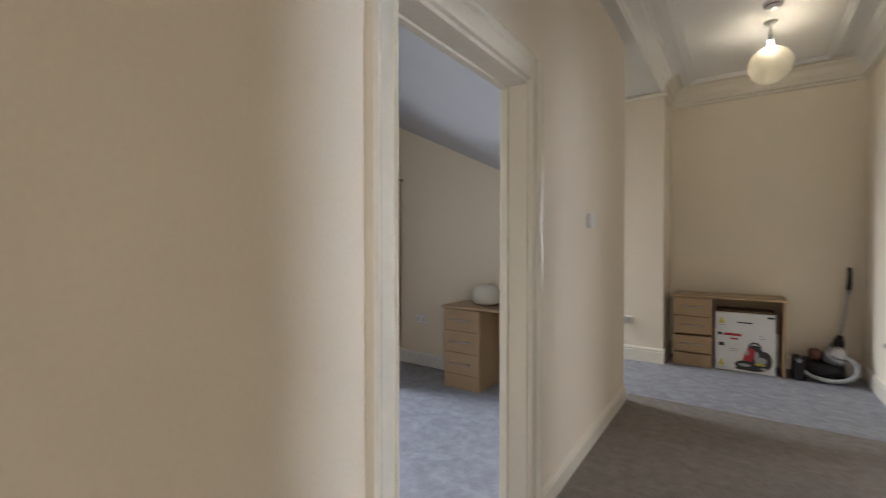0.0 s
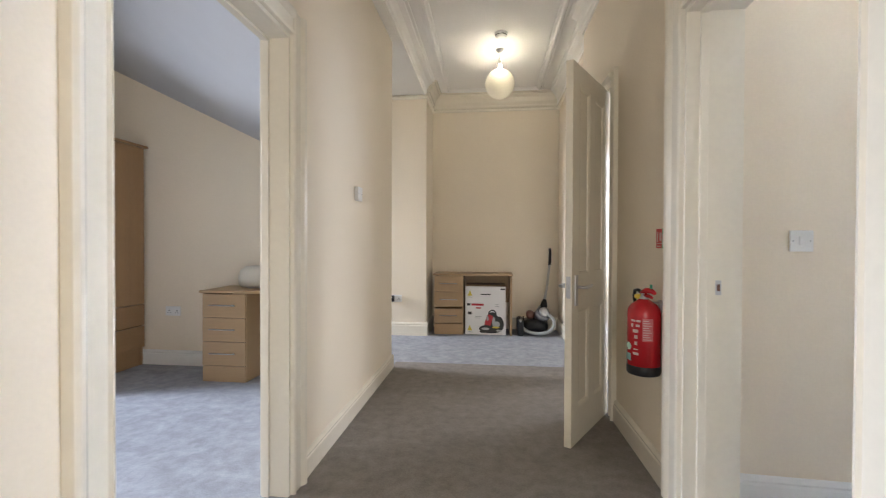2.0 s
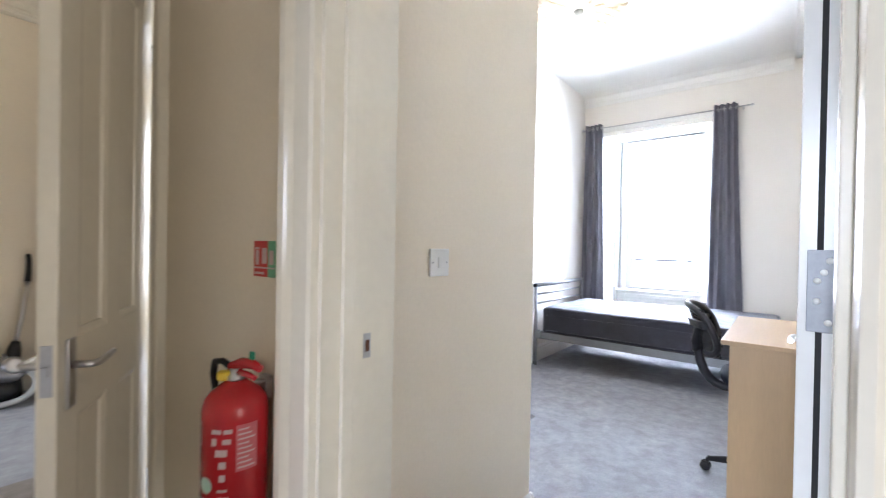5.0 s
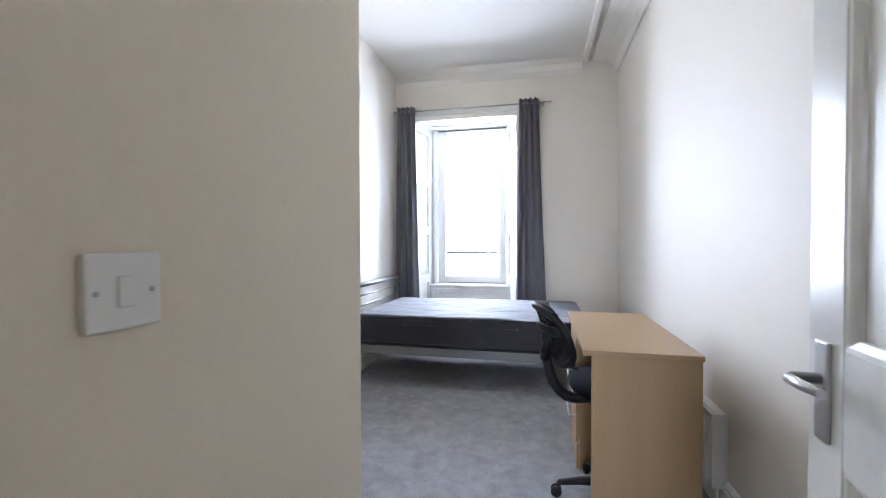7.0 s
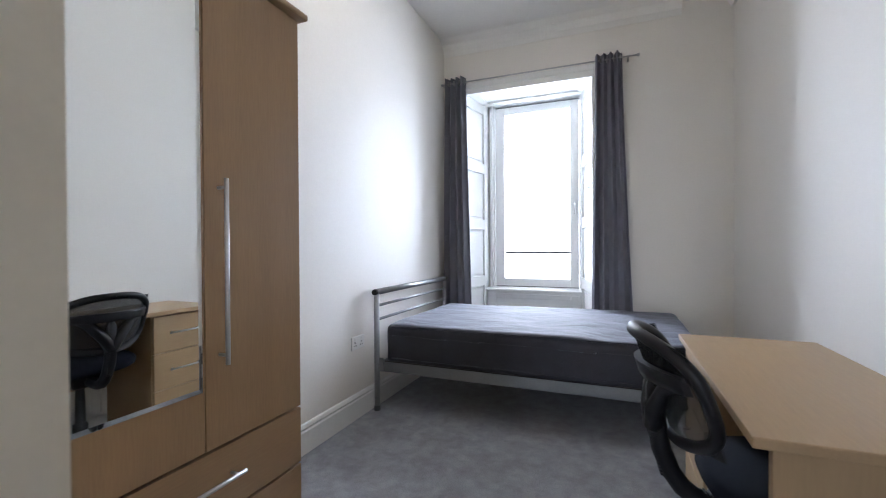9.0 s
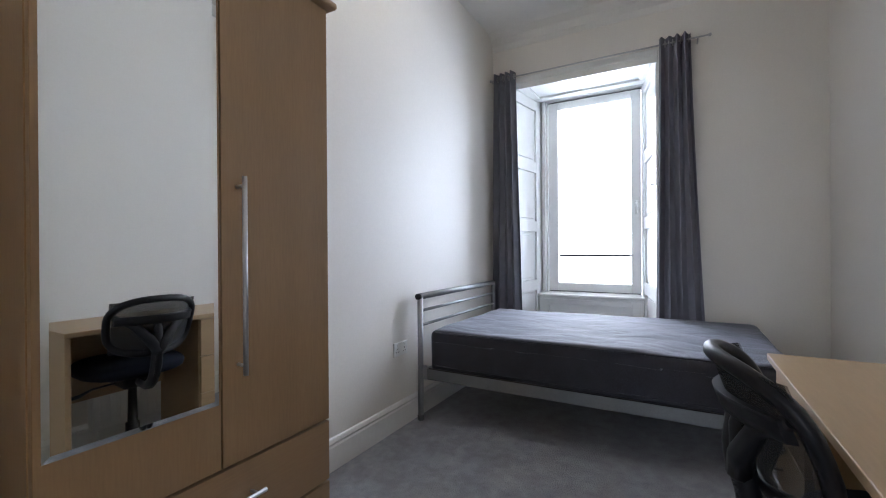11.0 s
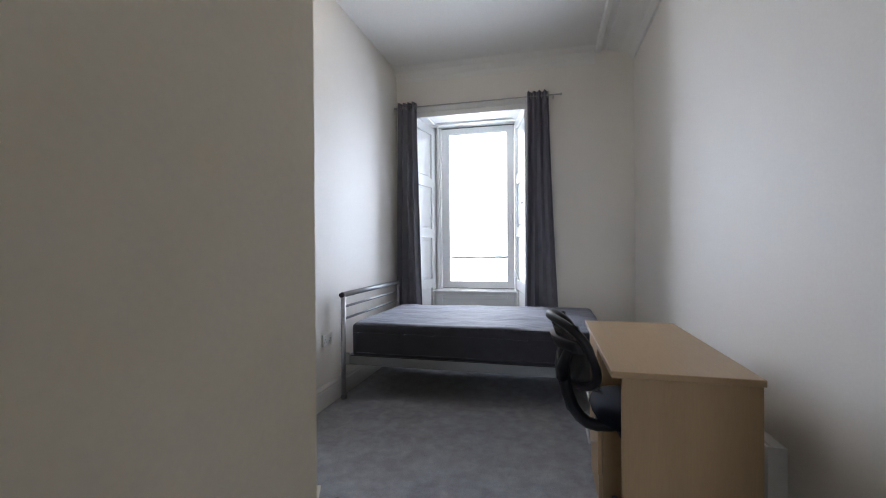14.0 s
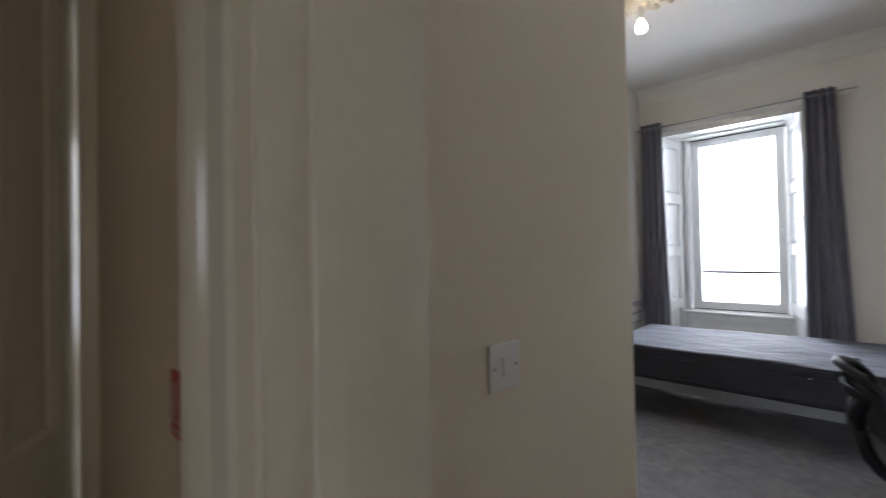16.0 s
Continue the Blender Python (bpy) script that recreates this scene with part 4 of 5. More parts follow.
desk(pose(-1.925, 3.955, 0), 1.0, 0.40, 0.745, "beech laminate pedestal desk carrying a white lampshade", 0.375, True, "beech pedestal desks")

dome = thing("desk_lamp", "white rounded lampshade standing on a beech desk", "lamp", pose(-1.60, 4.18, 0.746))
part("shade", lathe(bmesh.new(), [(0.10, 0.012), (0.125, 0.03), (0.13, 0.08), (0.115, 0.15), (0.07, 0.185), (0.02, 0.19)], 28), M_PAPER, dome)
part("foot", lathe(bmesh.new(), [(0.06, 0), (0.06, 0.008), (0.02, 0.014)], 20), M_PLASTIC, dome)

# ---- box and vacuum cleaner in the hall recess ----
cb = thing("cardboard_box", "white printed cardboard carton standing under the desk", "box", pose(0.105, 6.03, 0))
M_CARD = material("white_coated_card", (0.74, 0.73, 0.72), 0.5, vary=0.03, bump=0.02)
M_KRAFT = material("brown_card", (0.16, 0.10, 0.06), 0.9, vary=0.08)
part("carton", boxes((0, 0, 0.001, 0.50, 0.30, 0.60), bevel=0.003), M_CARD, cb)
part("flap", boxes((0.004, 0.02, 0.602, 0.496, 0.29, 0.622), bevel=0.002), M_KRAFT, cb, "open brown inner flaps")
M_BLK_PRINT = material("black_print", (0.03, 0.03, 0.03), 0.5, bump=0)
M_RED_PRINT = material("red_print", (0.45, 0.03, 0.04), 0.5, bump=0)
M_GREY_PRINT = material("grey_print", (0.38, 0.38, 0.38), 0.5, bump=0)
M_YEL_PRINT = material("yellow_print", (0.62, 0.50, 0.06), 0.5, bump=0)


def disc(bm, cx, cz, rx, rz, y, n=24):
    bm.faces.new([bm.verts.new((cx + rx * math.cos(-2 * math.pi * k / n), y, cz + rz * math.sin(-2 * math.pi * k / n))) for k in range(n)])
    return bm


F = -0.001
bm = bmesh.new()
disc(bm, 0.315, 0.075, 0.145, 0.055, F)
disc(bm, 0.415, 0.135, 0.062, 0.095, F - 0.0002)
disc(bm, 0.335, 0.185, 0.075, 0.10, F - 0.0004)
part("picture_body", bm, M_BLK_PRINT, cb, "black printed machine silhouette")
arch = [(0.335 + 0.052 * math.cos(radians(200 - 22 * k)), F - 0.0006, 0.265 + 0.05 * math.sin(radians(200 - 22 * k))) for k in range(11)]
bm = bmesh.new()
for a, b in zip(arch[:-1], arch[1:]):
    ca, cb_ = Vector((0.335, a[1], 0.265)), Vector((0.335, b[1], 0.265))
    va, vb = Vector(a), Vector(b)
    bm.faces.new([bm.verts.new(q) for q in (va, vb, vb.lerp(cb_, 0.32), va.lerp(ca, 0.32))])
part("picture_handle", bm, M_BLK_PRINT, cb, "black printed handle loop")
bm = bmesh.new()
bm.faces.new([bm.verts.new((x, F - 0.0008, z)) for x, z in ((0.235, 0.125), (0.262, 0.225), (0.292, 0.255), (0.345, 0.235), (0.335, 0.19), (0.312, 0.115))])
part("picture_bin", bm, M_RED_PRINT, cb, "red printed machine part")
bm = bmesh.new()
for x, z, w, h in ((0.352, 0.165, 0.018, 0.06), (0.275, 0.205, 0.014, 0.03), (0.39, 0.135, 0.04, 0.035), (0.25, 0.075, 0.05, 0.016), (0.415, 0.055, 0.035, 0.012)):
    disc(bm, x, z, w, h, F - 0.0012)
part("picture_hose", bm, M_GREY_PRINT, cb, "grey printed hose")
part("picture_floor_head", disc(bmesh.new(), 0.225, 0.04, 0.05, 0.016, F - 0.0014), M_BLK_PRINT, cb, "black printed floor head")
for z in (0.52, 0.085):
    bm = bmesh.new()
    bm.faces.new([bm.verts.new(v) for v in ((0.025, F, z - 0.035), (0.085, F, z - 0.035), (0.055, F, z + 0.035))])
    part("warning_mark", bm, M_YEL_PRINT, cb, "yellow printed triangle")
part("picture_trim", disc(bmesh.new(), 0.378, 0.095, 0.045, 0.012, F - 0.0016), M_YEL_PRINT, cb, "yellow printed patch")
for row in ((0.075, F, 0.362, 0.225, 0.0, 0.388), (0.13, F, 0.325, 0.195, 0.0, 0.340)):
    part("red_wordmark", boxes(row), M_RED_PRINT, cb, "red wordmark bar")
for row in ((0.19, F, 0.497, 0.315, 0.0, 0.510), (0.435, F, 0.56, 0.49, 0.0, 0.578), (0.02, F, 0.362, 0.062, 0.0, 0.39), (0.03, F, 0.25, 0.08, 0.0, 0.285)):
    part("black_wordmark", boxes(row), M_BLK_PRINT, cb, "black wordmark bar")
for row in ((0.37, F, 0.375, 0.41, 0.0, 0.382), (0.37, F, 0.352, 0.42, 0.0, 0.358), (0.12, F, 0.225, 0.20, 0.0, 0.232), (0.12, F, 0.205, 0.19, 0.0, 0.211), (0.03, F, 0.03, 0.09, 0.0, 0.036), (0.03, F, 0.465, 0.09, 0.0, 0.471)):
    part("small_print", boxes(row), M_GREY_PRINT, cb, "row of unreadable grey print")

vac = thing("vacuum_cleaner", "black and silver cylinder vacuum with grey hose in the corner", "vacuum cleaner", pose(0.985, 6.19, 0))


def blob(bm, c, s, seed=0.0, n=(16, 10)):
    """A rounded moulded body: a squared ellipsoid."""
    start = len(bm.verts)
    bmesh.ops.create_uvsphere(bm, u_segments=n[0], v_segments=n[1], radius=1)
    bm.verts.ensure_lookup_table()
    for v in bm.verts[start:]:
        q = Vector([math.copysign(abs(k) ** 0.75, k) for k in v.co])
        v.co = Vector((c[0] + q.x * s[0], c[1] + q.y * s[1], c[2] + q.z * s[2]))
    for f in bm.faces:
        f.smooth = True
    return bm


part("body", blob(bmesh.new(), (-0.02, 0.02, 0.11), (0.17, 0.20, 0.085)), M_BLACK, vac, "black plastic body")
for x in (-0.15, 0.13):
    bm = lathe(bmesh.new(), [(0.02, -0.02), (0.08, -0.018), (0.085, -0.008), (0.085, 0.008), (0.08, 0.018), (0.02, 0.02)], 24)
    bmesh.ops.transform(bm, matrix=Matrix.Translation((x, 0.05, 0.086)) @ Matrix.Rotation(radians(90), 4, "Y"), verts=bm.verts)
    part("wheel", bm, M_BLACK, vac)
bm = lathe(bmesh.new(), [(0.05, -0.11), (0.092, -0.105), (0.096, 0.05), (0.085, 0.075), (0.05, 0.085)], 24)
bmesh.ops.transform(bm, matrix=Matrix.Translation((0.065, -0.05, 0.235)) @ Matrix.Rotation(radians(52), 4, "X") @ Matrix.Rotation(radians(18), 4, "Y"), verts=bm.verts)
part("dust_bin", bm, material("smoky_clear_plastic", (0.30, 0.30, 0.32), 0.2, 0.6, bump=0), vac, "smoky silver dust bin")
bm = lathe(bmesh.new(), [(0.03, 0.086), (0.066, 0.09), (0.06, 0.11), (0.03, 0.116)], 24)
bmesh.ops.transform(bm, matrix=Matrix.Translation((0.065, -0.05, 0.235)) @ Matrix.Rotation(radians(52), 4, "X") @ Matrix.Rotation(radians(18), 4, "Y"), verts=bm.verts)
part("bin_cap", bm, M_STEEL, vac, "silver bin cap")
part("filter_housing", blob(bmesh.new(), (-0.07, 0.0, 0.24), (0.05, 0.07, 0.055)), material("copper_tinted_plastic", (0.16, 0.07, 0.05), 0.3), vac, "copper-tinted filter housing")
part("carry_handle", tube(bmesh.new(), [(0.06, 0.10, 0.20), (0.07, 0.07, 0.31), (0.05, 0.0, 0.345), (0.03, -0.06, 0.32)], 0.014, 10), M_SILVER, vac)
loop = []
for k in range(25):
    a = radians(165 + 250 * k / 24)
    loop.append((0.0 + 0.205 * math.cos(a), -0.175 + 0.03 * math.sin(2 * a), 0.165 + 0.13 * math.sin(a)))
part("hose", tube(bmesh.new(), loop, [0.019 + 0.0016 * (k % 2) for k in range(25)], 12), material("pale_grey_hose", (0.36, 0.37, 0.37), 0.45, vary=0.04), vac, "pale grey ribbed hose in a loop")
part("floor_head", boxes((-0.235, -0.20, 0.0, -0.16, 0.10, 0.20), bevel=0.02), M_BLACK, vac, "black floor head stood on end")
for x in (-0.215, -0.165):
    part("accessory_tube", tube(bmesh.new(), [(x, -0.12, 0.18), (x + 0.003, -0.12, 0.235)], 0.010, 8), M_BLACK, vac)
part("wand", tube(bmesh.new(), [(0.115, 0.10, 0.36), (0.165, 0.17, 0.62), (0.197, 0.21, 0.86)], 0.016, 10), M_STEEL, vac, "telescopic steel wand")
part("wand_collar", tube(bmesh.new(), [(0.085, 0.06, 0.18), (0.115, 0.10, 0.36), (0.125, 0.112, 0.42)], [0.05, 0.042, 0.024], 12), M_BLACK, vac)
part("hand_grip", tube(bmesh.new(), [(0.197, 0.21, 0.86), (0.203, 0.222, 0.93), (0.206, 0.225, 1.02), (0.198, 0.195, 1.07)], [0.022, 0.019, 0.017, 0.016], 10), M_BLACK, vac, "black curved grip")

# ---- bed ----
bed = thing("bed", "silver tubular metal bed frame with barred headboard", "bed", pose(0, 0, 0))
bx0, bx1, byh, byf = 4.612, 5.85, 3.772, 1.80
for x in (bx0, bx1):
    part("post", tube(bmesh.new(), [(x, byh, 0.0), (x, byh, 0.80)], 0.019, 12), M_SILVER, bed)
    part("foot_cap", lathe(bmesh.new(), [(0.022, 0), (0.022, 0.03), (0.0195, 0.034)], 12, (x, byh, 0)), M_RAIL, bed)
    part("end_cap", tube(bmesh.new(), [(x + (0.001 if x > 5 else -0.001) * 0, byh, 0.81), (x + (0.034 if x > 5 else -0.034), byh, 0.81)], [0.0215, 0.019], 14), M_BLACK, bed, "black plastic end cap")
    part("foot_post", tube(bmesh.new(), [(x, byf, 0.0), (x, byf, 0.40)], 0.019, 12), M_SILVER, bed)
part("top_bar", tube(bmesh.new(), [(bx0 - 0.012, byh, 0.81), (bx1 + 0.012, byh, 0.81)], 0.021, 14), M_SILVER, bed)
for z in (0.715, 0.62):
    part("bar", tube(bmesh.new(), [(bx0, byh, z), (bx1, byh, z)], 0.0095, 10), M_SILVER, bed)
for x, s in ((bx0, 1), (bx1, -1)):
    part("side_rail", boxes((x, byf, 0.270, x + 0.004 * s, byh - 0.02, 0.338), (x, byf, 0.270, x + 0.036 * s, byh - 0.02, 0.274), bevel=0.001), M_RAIL, bed)
    part("rail_bracket", boxes((x - 0.006, byh - 0.05, 0.27, x + 0.006, byh - 0.018, 0.36), bevel=0.002), M_SILVER, bed)
    part("rail_edging", boxes((x + 0.001 * s, byf + 0.02, 0.3385, x + 0.010 * s, byh - 0.06, 0.344), bevel=0.001), M_BLACK, bed, "black plastic edging clips")
part("foot_rail", boxes((bx0, byf - 0.004, 0.285, bx1, byf + 0.004, 0.345), bevel=0.001), M_SILVER, bed)
part("head_rail", boxes((bx0, byh - 0.03, 0.29, bx1, byh - 0.022, 0.335), bevel=0.001), M_SILVER, bed)
for k in range(14):
    y = byf + 0.10 + k * 0.132
    part("slat", boxes((bx0 + 0.012, y - 0.03, 0.300, bx1 - 0.012, y + 0.03, 0.314)), M_WOOD_X, bed)
mattress = thing("mattress", "dark grey crinkled fabric mattress on the metal bed", "mattress", pose(0, 0, 0))
bm = boxes((bx0 + 0.02, byf + 0.02, 0.315, bx1 - 0.012, byh - 0.055, 0.594))
bmesh.ops.bevel(bm, geom=list(bm.edges), offset=0.048, segments=4, affect="EDGES", profile=0.6)
bmesh.ops.subdivide_edges(bm, edges=[e for e in bm.edges if e.calc_length() > 0.15], cuts=84, use_grid_fill=True)
for v in bm.verts:
    c = v.co
    if c.z > 0.52:
        n1 = noise.noise(Vector((c.x * 3.1, c.y * 2.3, 1.7)))
        n2 = abs(noise.noise(Vector((c.x * 6 + c.y * 2, c.y * 4 - c.x * 3, 4.0))))
        n3 = abs(noise.noise(Vector((c.x * 3 - c.y * 4, c.y * 4 + c.x * 5, 9.0))))
        c.z += 0.013 * n1 + 0.004 * noise.noise(Vector((c.x * 7, c.y * 5, 3.1))) - 0.0025 * max(0, 0.13 - n2) / 0.13 - 0.002 * max(0, 0.12 - n3) / 0.12 - 0.004
    else:
        c.x += 0.005 * noise.noise(Vector((c.y * 5, c.z * 9, 2.0)))
for f in bm.faces:
    f.smooth = True
part("cover", bm, M_MATTRESS, mattress)
for zz in (0.362, 0.578):
    e = 0.022
    part("piping", tube(bmesh.new(), [(bx0 + e, byf + 0.06, zz), (bx0 + e, byh - 0.10, zz)], 0.004, 6), M_MATTRESS, mattress)
wire = thing("charger_cable", "short white cable hanging beside the wardrobe", "cable", pose(3.33, 3.80, 0.50))
part("flex", tube(bmesh.new(), [(0, 0.01, 0.03), (0.02, -0.01, 0.0), (0.025, -0.02, -0.05), (0.01, -0.015, -0.09), (-0.01, 0, -0.08)], 0.003, 8), M_PLASTIC, wire)

# ---- radiator behind the desk ----
rad = thing("radiator", "white steel panel radiator on the wall behind the desk", "radiator", pose(3.345, BY0, 0.12))
bm = boxes((0, 0.045, 0, 0.62, 0.062, 0.325), bevel=0.006)
for k in range(12):
    box(bm, 0.03 + k * 0.048, 0.060, 0.025, 0.055 + k * 0.048, 0.068, 0.30, bevel=0.003)
part("panel", bm, M_WHITE, rad)
part("top_grille", boxes((0.002, 0.004, 0.318, 0.618, 0.046, 0.330), bevel=0.002), M_WHITE, rad)
part("end_cover", boxes((-0.006, 0.002, 0.004, 0.002, 0.064, 0.332), bevel=0.002), M_WHITE, rad)
part("bracket", boxes((0.10, 0.0, 0.04, 0.13, 0.045, 0.28), (0.48, 0.0, 0.04, 0.51, 0.045, 0.28)), M_STEEL, rad)
part("pipe", tube(bmesh.new(), [(0.03, 0.03, 0.01), (0.03, 0.03, -0.119)], 0.0075, 8), M_WHITE, rad)

# ---- leaflet and mark on the carpet ----
leaf = thing("leaflet", "small crumpled white leaflet on the carpet by the wardrobe", "paper", pose(3.385, 3.31, 0, 0, 0, 24))
bm = bmesh.new()
nx, ny = 10, 6
top = [[bm.verts.new((-0.05 + 0.10 * i / nx, -0.035 + 0.07 * j / ny, 0.006 + 0.022 * (i / nx) ** 2 + 0.006 * math.sin(5 * i / nx + 3 * j / ny))) for j in range(ny + 1)] for i in range(nx + 1)]
low_ = [[bm.verts.new(v.co - Vector((0, 0, 0.0012))) for v in row] for row in top]
for i in range(nx):
    for j in range(ny):
        bm.faces.new((top[i][j], top[i + 1][j], top[i + 1][j + 1], top[i][j + 1])).smooth = True
        bm.faces.new((low_[i][j], low_[i][j + 1], low_[i + 1][j + 1], low_[i + 1][j])).smooth = True
part("sheet", bm, M_PAPER, leaf)
# Black slab that makes the leaflet's underside dark.
part("clip", boxes((-0.052, -0.03, 0.001, -0.02, 0.02, 0.006), bevel=0.001), M_BLACK, leaf, "dark underside of the folded sheet")
bm = bmesh.new()
bm.faces.new([bm.verts.new((3.36 + 0.045 * math.cos(a) * (1 + 0.12 * math.sin(3 * a)), 3.18 + 0.033 * math.sin(a) * (1 + 0.1 * math.cos(2 * a)), 0.0012)) for a in (2 * math.pi * k / 24 for k in range(24))])
structure("carpet_stain", bm, carpet("stained_grey_carpet", (0.22, 0.22, 0.235), 0.85), "small oval grey stain on the carpet", "stain")

# ---- office chair ----
chair = thing("office_chair", "black mesh-backed swivel office chair pushed under the desk", "chair", pose(3.35, 1.873, 0, 0, 0, 5))
# local: the sitter faces -y, the backrest is at +y
for k in range(5):
    a = radians(13 + 72 * k)
    c, s_ = math.cos(a), math.sin(a)
    leg = part("leg", tube(bmesh.new(), [(0.03 * c, 0.03 * s_, 0.095), (0.13 * c, 0.13 * s_, 0.088), (0.235 * c, 0.235 * s_, 0.066)], [0.024, 0.020, 0.014], 8), M_BLACK, chair)
    bm = bmesh.new()
    for o in (-0.013, 0.013):
        w = lathe(bmesh.new(), [(0.006, -0.008), (0.023, -0.008), (0.026, 0), (0.023, 0.008), (0.006, 0.008)], 16)
        bmesh.ops.transform(w, matrix=Matrix.Translation((0.245 * c - o * s_, 0.245 * s_ + o * c, 0.027)) @ Matrix.Rotation(a, 4, "Z") @ Matrix.Rotation(radians(90), 4, "X"), verts=w.verts)
        tmp = bpy.data.meshes.new("tmp")
        w.to_mesh(tmp)
        w.free()
        bm.from_mesh(tmp)
        bpy.data.meshes.remove(tmp)
    tube(bm, [(0.240 * c, 0.240 * s_, 0.03), (0.235 * c, 0.235 * s_, 0.068)], 0.009, 8)
    part("caster", bm, M_BLACK, leg)
part("gas_column", lathe(bmesh.new(), [(0.032, 0.07), (0.030, 0.26), (0.022, 0.265), (0.018, 0.45), (0.03, 0.465)], 16), M_BLACK, chair)
part("mechanism", boxes((-0.07, -0.11, 0.455, 0.07, 0.10, 0.505), bevel=0.01), M_BLACK, chair)
part("lever", tube(bmesh.new(), [(-0.06, 0, 0.475), (-0.16, -0.01, 0.465), (-0.21, -0.01, 0.445), (-0.25, -0.01, 0.44)], [0.005, 0.005, 0.009, 0.009], 8), M_BLACK, chair)
part("seat", blob(bmesh.new(), (0, -0.04, 0.548), (0.228, 0.230, 0.048), n=(28, 14)), material("blue_black_fabric", (0.009, 0.011, 0.018), 0.9, vary=0.2, fine=300, bump=0.3, spec=0.1), chair, "padded blue-black fabric seat")
bar = [(0, 0.03, 0.490), (0, 0.12, 0.480), (0, 0.17, 0.478), (0, 0.205, 0.487), (0, 0.232, 0.508), (0, 0.258, 0.545), (0, 0.280, 0.60), (0, 0.292, 0.68), (0, 0.296, 0.76), (0, 0.290, 0.80)]
part("back_support", tube(bmesh.new(), bar, [0.022, 0.024, 0.024, 0.024, 0.024, 0.024, 0.024, 0.023, 0.020, 0.014], 12), M_BLACK, chair, "ribbed black curved support bar")
for k in range(14):
    z = 0.535 + k * 0.009
    y = 0.262 + 0.018 * (z - 0.535) / 0.065
    part("rib", boxes((-0.014, y + 0.014, z, 0.014, y + 0.0215, z + 0.004), bevel=0.0015), M_BLACK, chair)
for k in range(9):
    part("rib", boxes((-0.014, 0.090 + k * 0.011, 0.499, 0.014, 0.095 + k * 0.011, 0.5055), bevel=0.0015), M_BLACK, chair)


def backrest_point(u, v):
    """u across -1..1, v up 0..1: a curved back that leans away."""
    half = 0.160 + 0.022 * max(v, 0.0) ** 0.6
    x = half * u
    y = 0.255 + 0.09 * v - 0.085 * u * u
    return (x, y, 0.645 + 0.26 * v - 0.008 * u * u * v * v)


rim = []
for k in range(48):
    a = 2 * math.pi * k / 48
    cu, cv = math.cos(a), math.sin(a)
    u = math.copysign(abs(cu) ** 0.7, cu)
    v = 0.5 + 0.5 * math.copysign(abs(cv) ** 0.6, cv)
    rim.append(backrest_point(u, v))
back = part("backrest", tube(bmesh.new(), rim + [rim[0]], 0.016, 10, cap=False), M_BLACK, chair, "rounded black plastic backrest frame")
bm = bmesh.new()
g = [[bm.verts.new(Vector(backrest_point((-1 + 2 * i / 14) * 0.97, 0.02 + 0.96 * j / 10)) + Vector((0, 0.004 * s, 0))) for i in range(15)] for s in (0, 1) for j in range(11)]
for s in (0, 11):
    for j in range(10):
        for i in range(14):
            bm.faces.new((g[s + j][i], g[s + j][i + 1], g[s + j + 1][i + 1], g[s + j + 1][i])).smooth = True
M_MESH = material("black_chair_mesh", (0.02, 0.02, 0.02), 0.8, vary=0.1, bump=0)
nt = M_MESH.node_tree
tr, mx = nt.nodes.new("ShaderNodeBsdfTransparent"), nt.nodes.new("ShaderNodeMixShader")
mx.inputs[0].default_value = 0.62
nt.links.new(tr.outputs[0], mx.inputs[1])
nt.links.new(nt.nodes["Principled BSDF"].outputs[0], mx.inputs[2])
nt.links.new(mx.outputs[0], nt.nodes["Material Output"].inputs[0])
part("mesh", bm, M_MESH, back, "see-through black mesh")
for sx in (-1, 1):
    part("brace", tube(bmesh.new(), [(0, 0.296, 0.66), (sx * 0.03, 0.300, 0.71), (sx * 0.09, 0.285, 0.785), (sx * 0.160, 0.252, 0.828)], [0.026, 0.024, 0.019, 0.013], 10), M_BLACK, chair)
bm = bmesh.new()
grid_ = [[[bm.verts.new(Vector(backrest_point(-0.9 + 1.8 * i / 10, v)) + Vector((0, d, 0))) for i in range(11)] for v in (0.56, 0.62, 0.68, 0.72)] for d in (0.006, 0.024)]
for g_ in grid_:
    for a, b in zip(g_, g_[1:]):
        for i in range(10):
            bm.faces.new((a[i], a[i + 1], b[i + 1], b[i])).smooth = True
for r in (0, 3):
    for i in range(10):
        bm.faces.new((grid_[0][r][i], grid_[0][r][i + 1], grid_[1][r][i + 1], grid_[1][r][i]))
for i in (0, 10):
    for r in range(3):
        bm.faces.new((grid_[0][r][i], grid_[0][r + 1][i], grid_[1][r + 1][i], grid_[1][r][i]))
bmesh.ops.recalc_face_normals(bm, faces=bm.faces)
part("cross_bracket", bm, M_BLACK, chair, "wide black plastic bracket across the back")

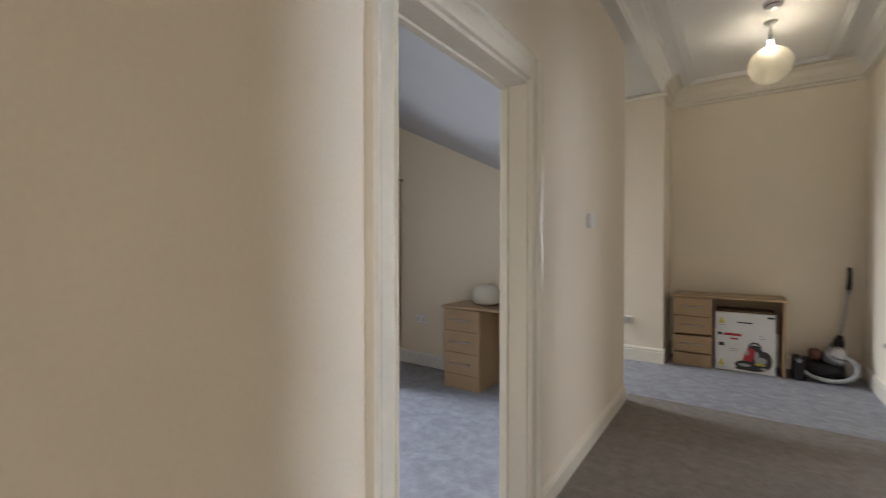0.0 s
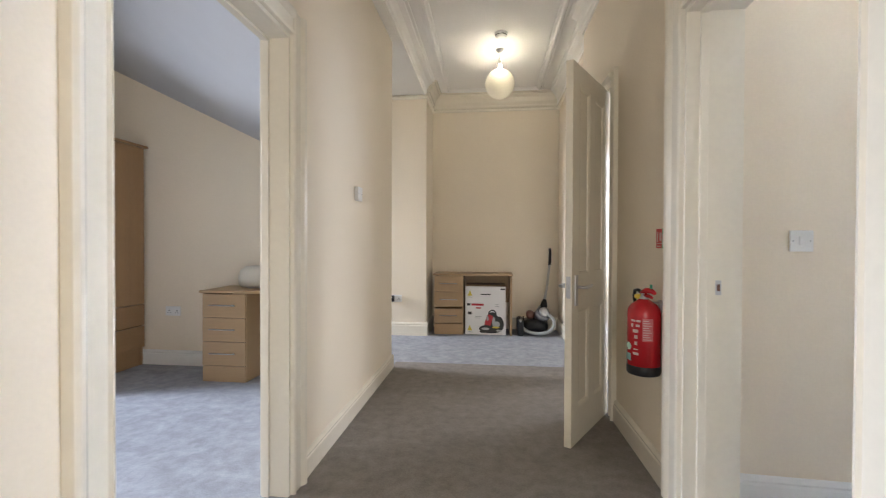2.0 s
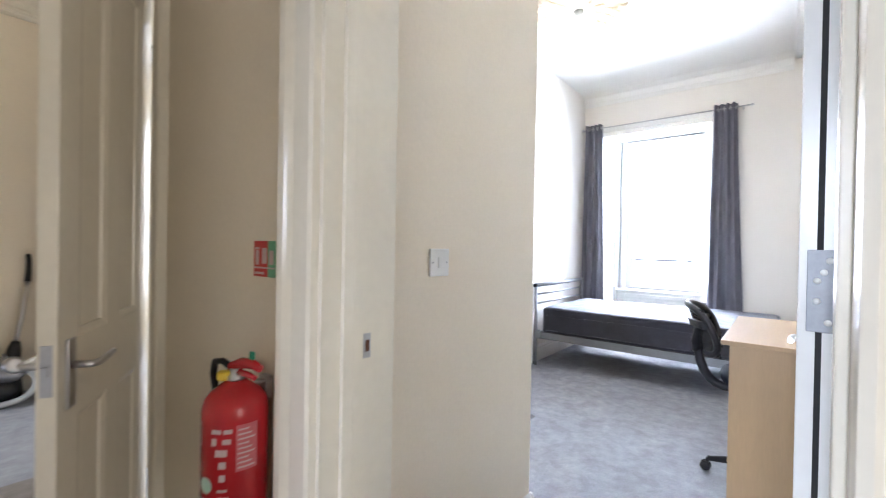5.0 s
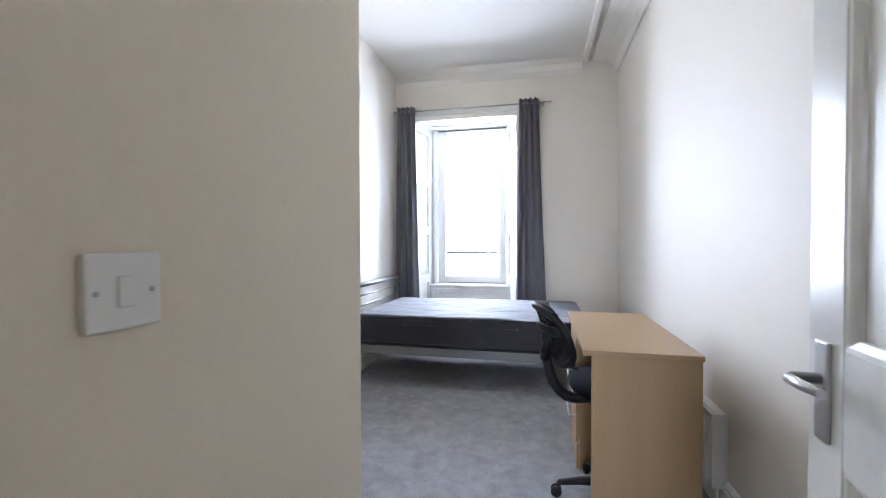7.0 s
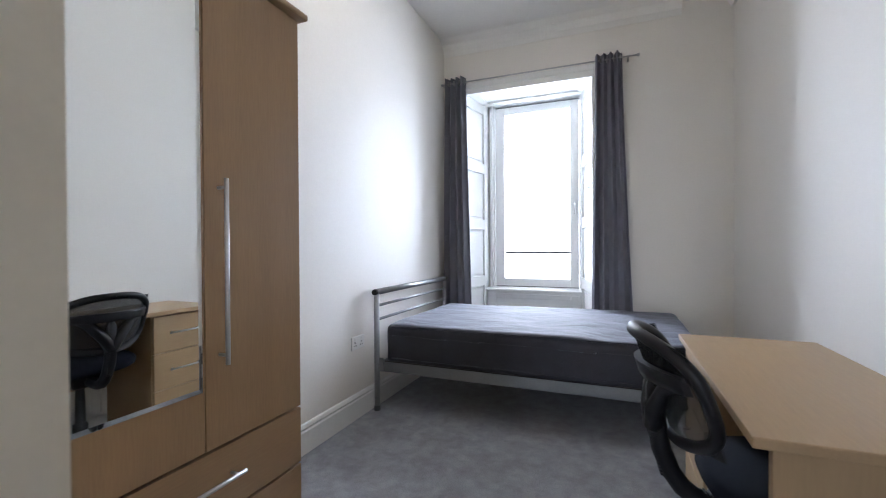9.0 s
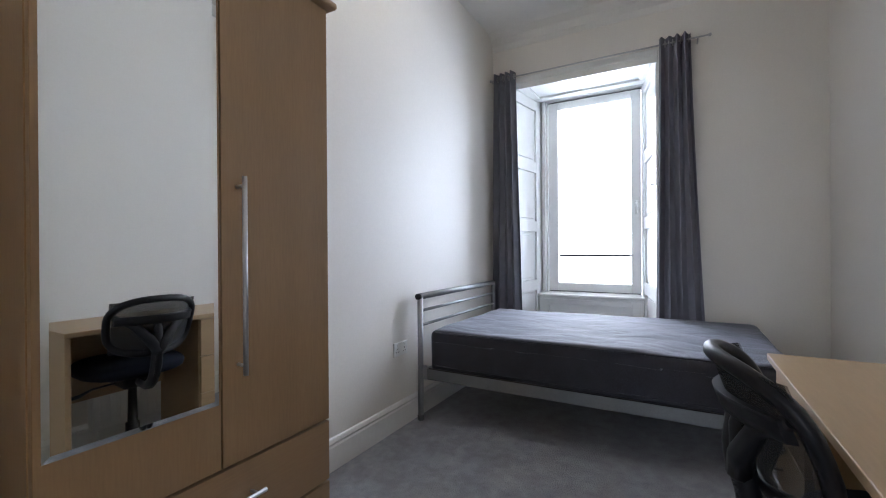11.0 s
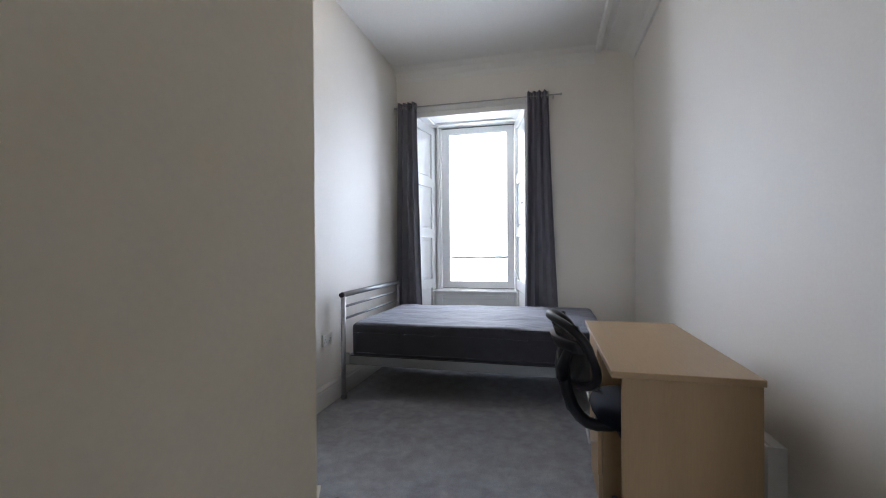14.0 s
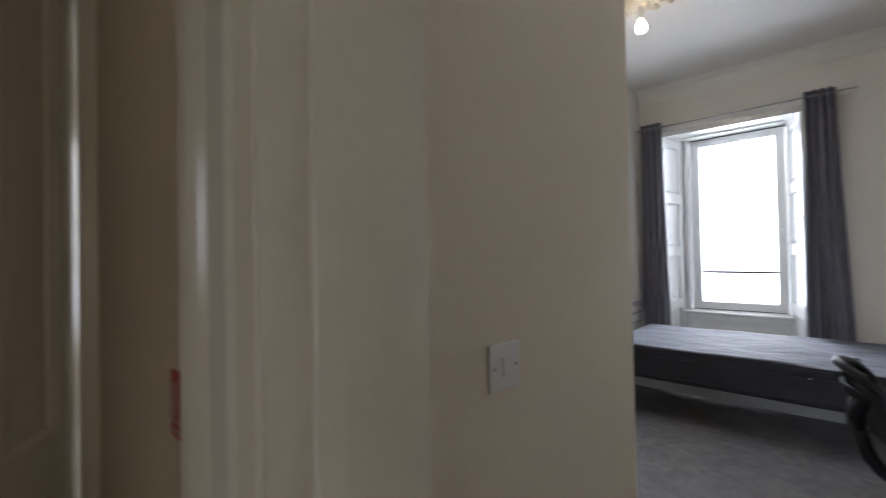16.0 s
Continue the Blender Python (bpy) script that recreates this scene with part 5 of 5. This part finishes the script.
# ---- bedroom ceiling lamp and plaster rose ----
rose = thing("ceiling_rose", "ornate plaster ceiling rose with yellow-brown stains", "ceiling rose", pose(3.95, 3.12, CH))
M_ROSE = material("stained_plaster", (0.78, 0.74, 0.66), 0.85, vary=0.05, scale=9, fine=50, bump=0.2, fade=(0.66, 0.57, 0.44))
part("disc", lathe(bmesh.new(), [(0.02, -0.03), (0.10, -0.03), (0.12, -0.018), (0.30, -0.014), (0.33, -0.022), (0.36, -0.012), (0.37, 0)], 40), M_ROSE, rose)
for ring, (r0, n, size) in enumerate(((0.15, 10, 0.062), (0.25, 16, 0.058), (0.33, 22, 0.042))):
    for k in range(n):
        a = 2 * math.pi * (k + 0.5 * (ring % 2)) / n
        bm = blob(bmesh.new(), (0, 0, 0), (size, size * 0.45, 0.016), n=(10, 6))
        for v in bm.verts:
            v.co.z -= 0.012 * math.cos(v.co.x / size * 2.4)
        bmesh.ops.transform(bm, matrix=Matrix.Rotation(a, 4, "Z") @ Matrix.Translation((r0, 0, -0.018)) @ Matrix.Rotation(radians(12 * (1 if k % 2 else -1)), 4, "X"), verts=bm.verts)
        part("leaf", bm, M_ROSE, rose)
bulb = thing("ceiling_lamp", "bare lit bulb on a short white pendant in the bedroom", "lamp", pose(3.95, 3.12, CH - 0.031))
part("ceiling_cap", lathe(bmesh.new(), [(0.01, -0.035), (0.03, -0.028), (0.04, -0.006), (0.04, 0)], 20), material("grey_cap", (0.3, 0.3, 0.3), 0.5), bulb, "grey ceiling cap")
part("flex", tube(bmesh.new(), [(0, 0, -0.03), (0, 0, -0.13)], 0.003, 8), M_PLASTIC, bulb)
part("lampholder", lathe(bmesh.new(), [(0.016, -0.215), (0.019, -0.20), (0.017, -0.15), (0.008, -0.125)], 16), M_PLASTIC, bulb)
part("bulb", lathe(bmesh.new(), [(0.004, -0.302), (0.020, -0.297), (0.031, -0.284), (0.034, -0.266), (0.030, -0.248), (0.020, -0.232), (0.014, -0.215)], 20), glow("warm_bulb_glass", (1.0, 0.86, 0.66), 95), bulb, "frosted lit bulb")

# a second office chair behind the other desk's pedestal
copy_thing(chair, pose(-0.93, 4.02, 0, 0, 0, 172))["label"] = "black swivel office chair tucked beside a beech desk"
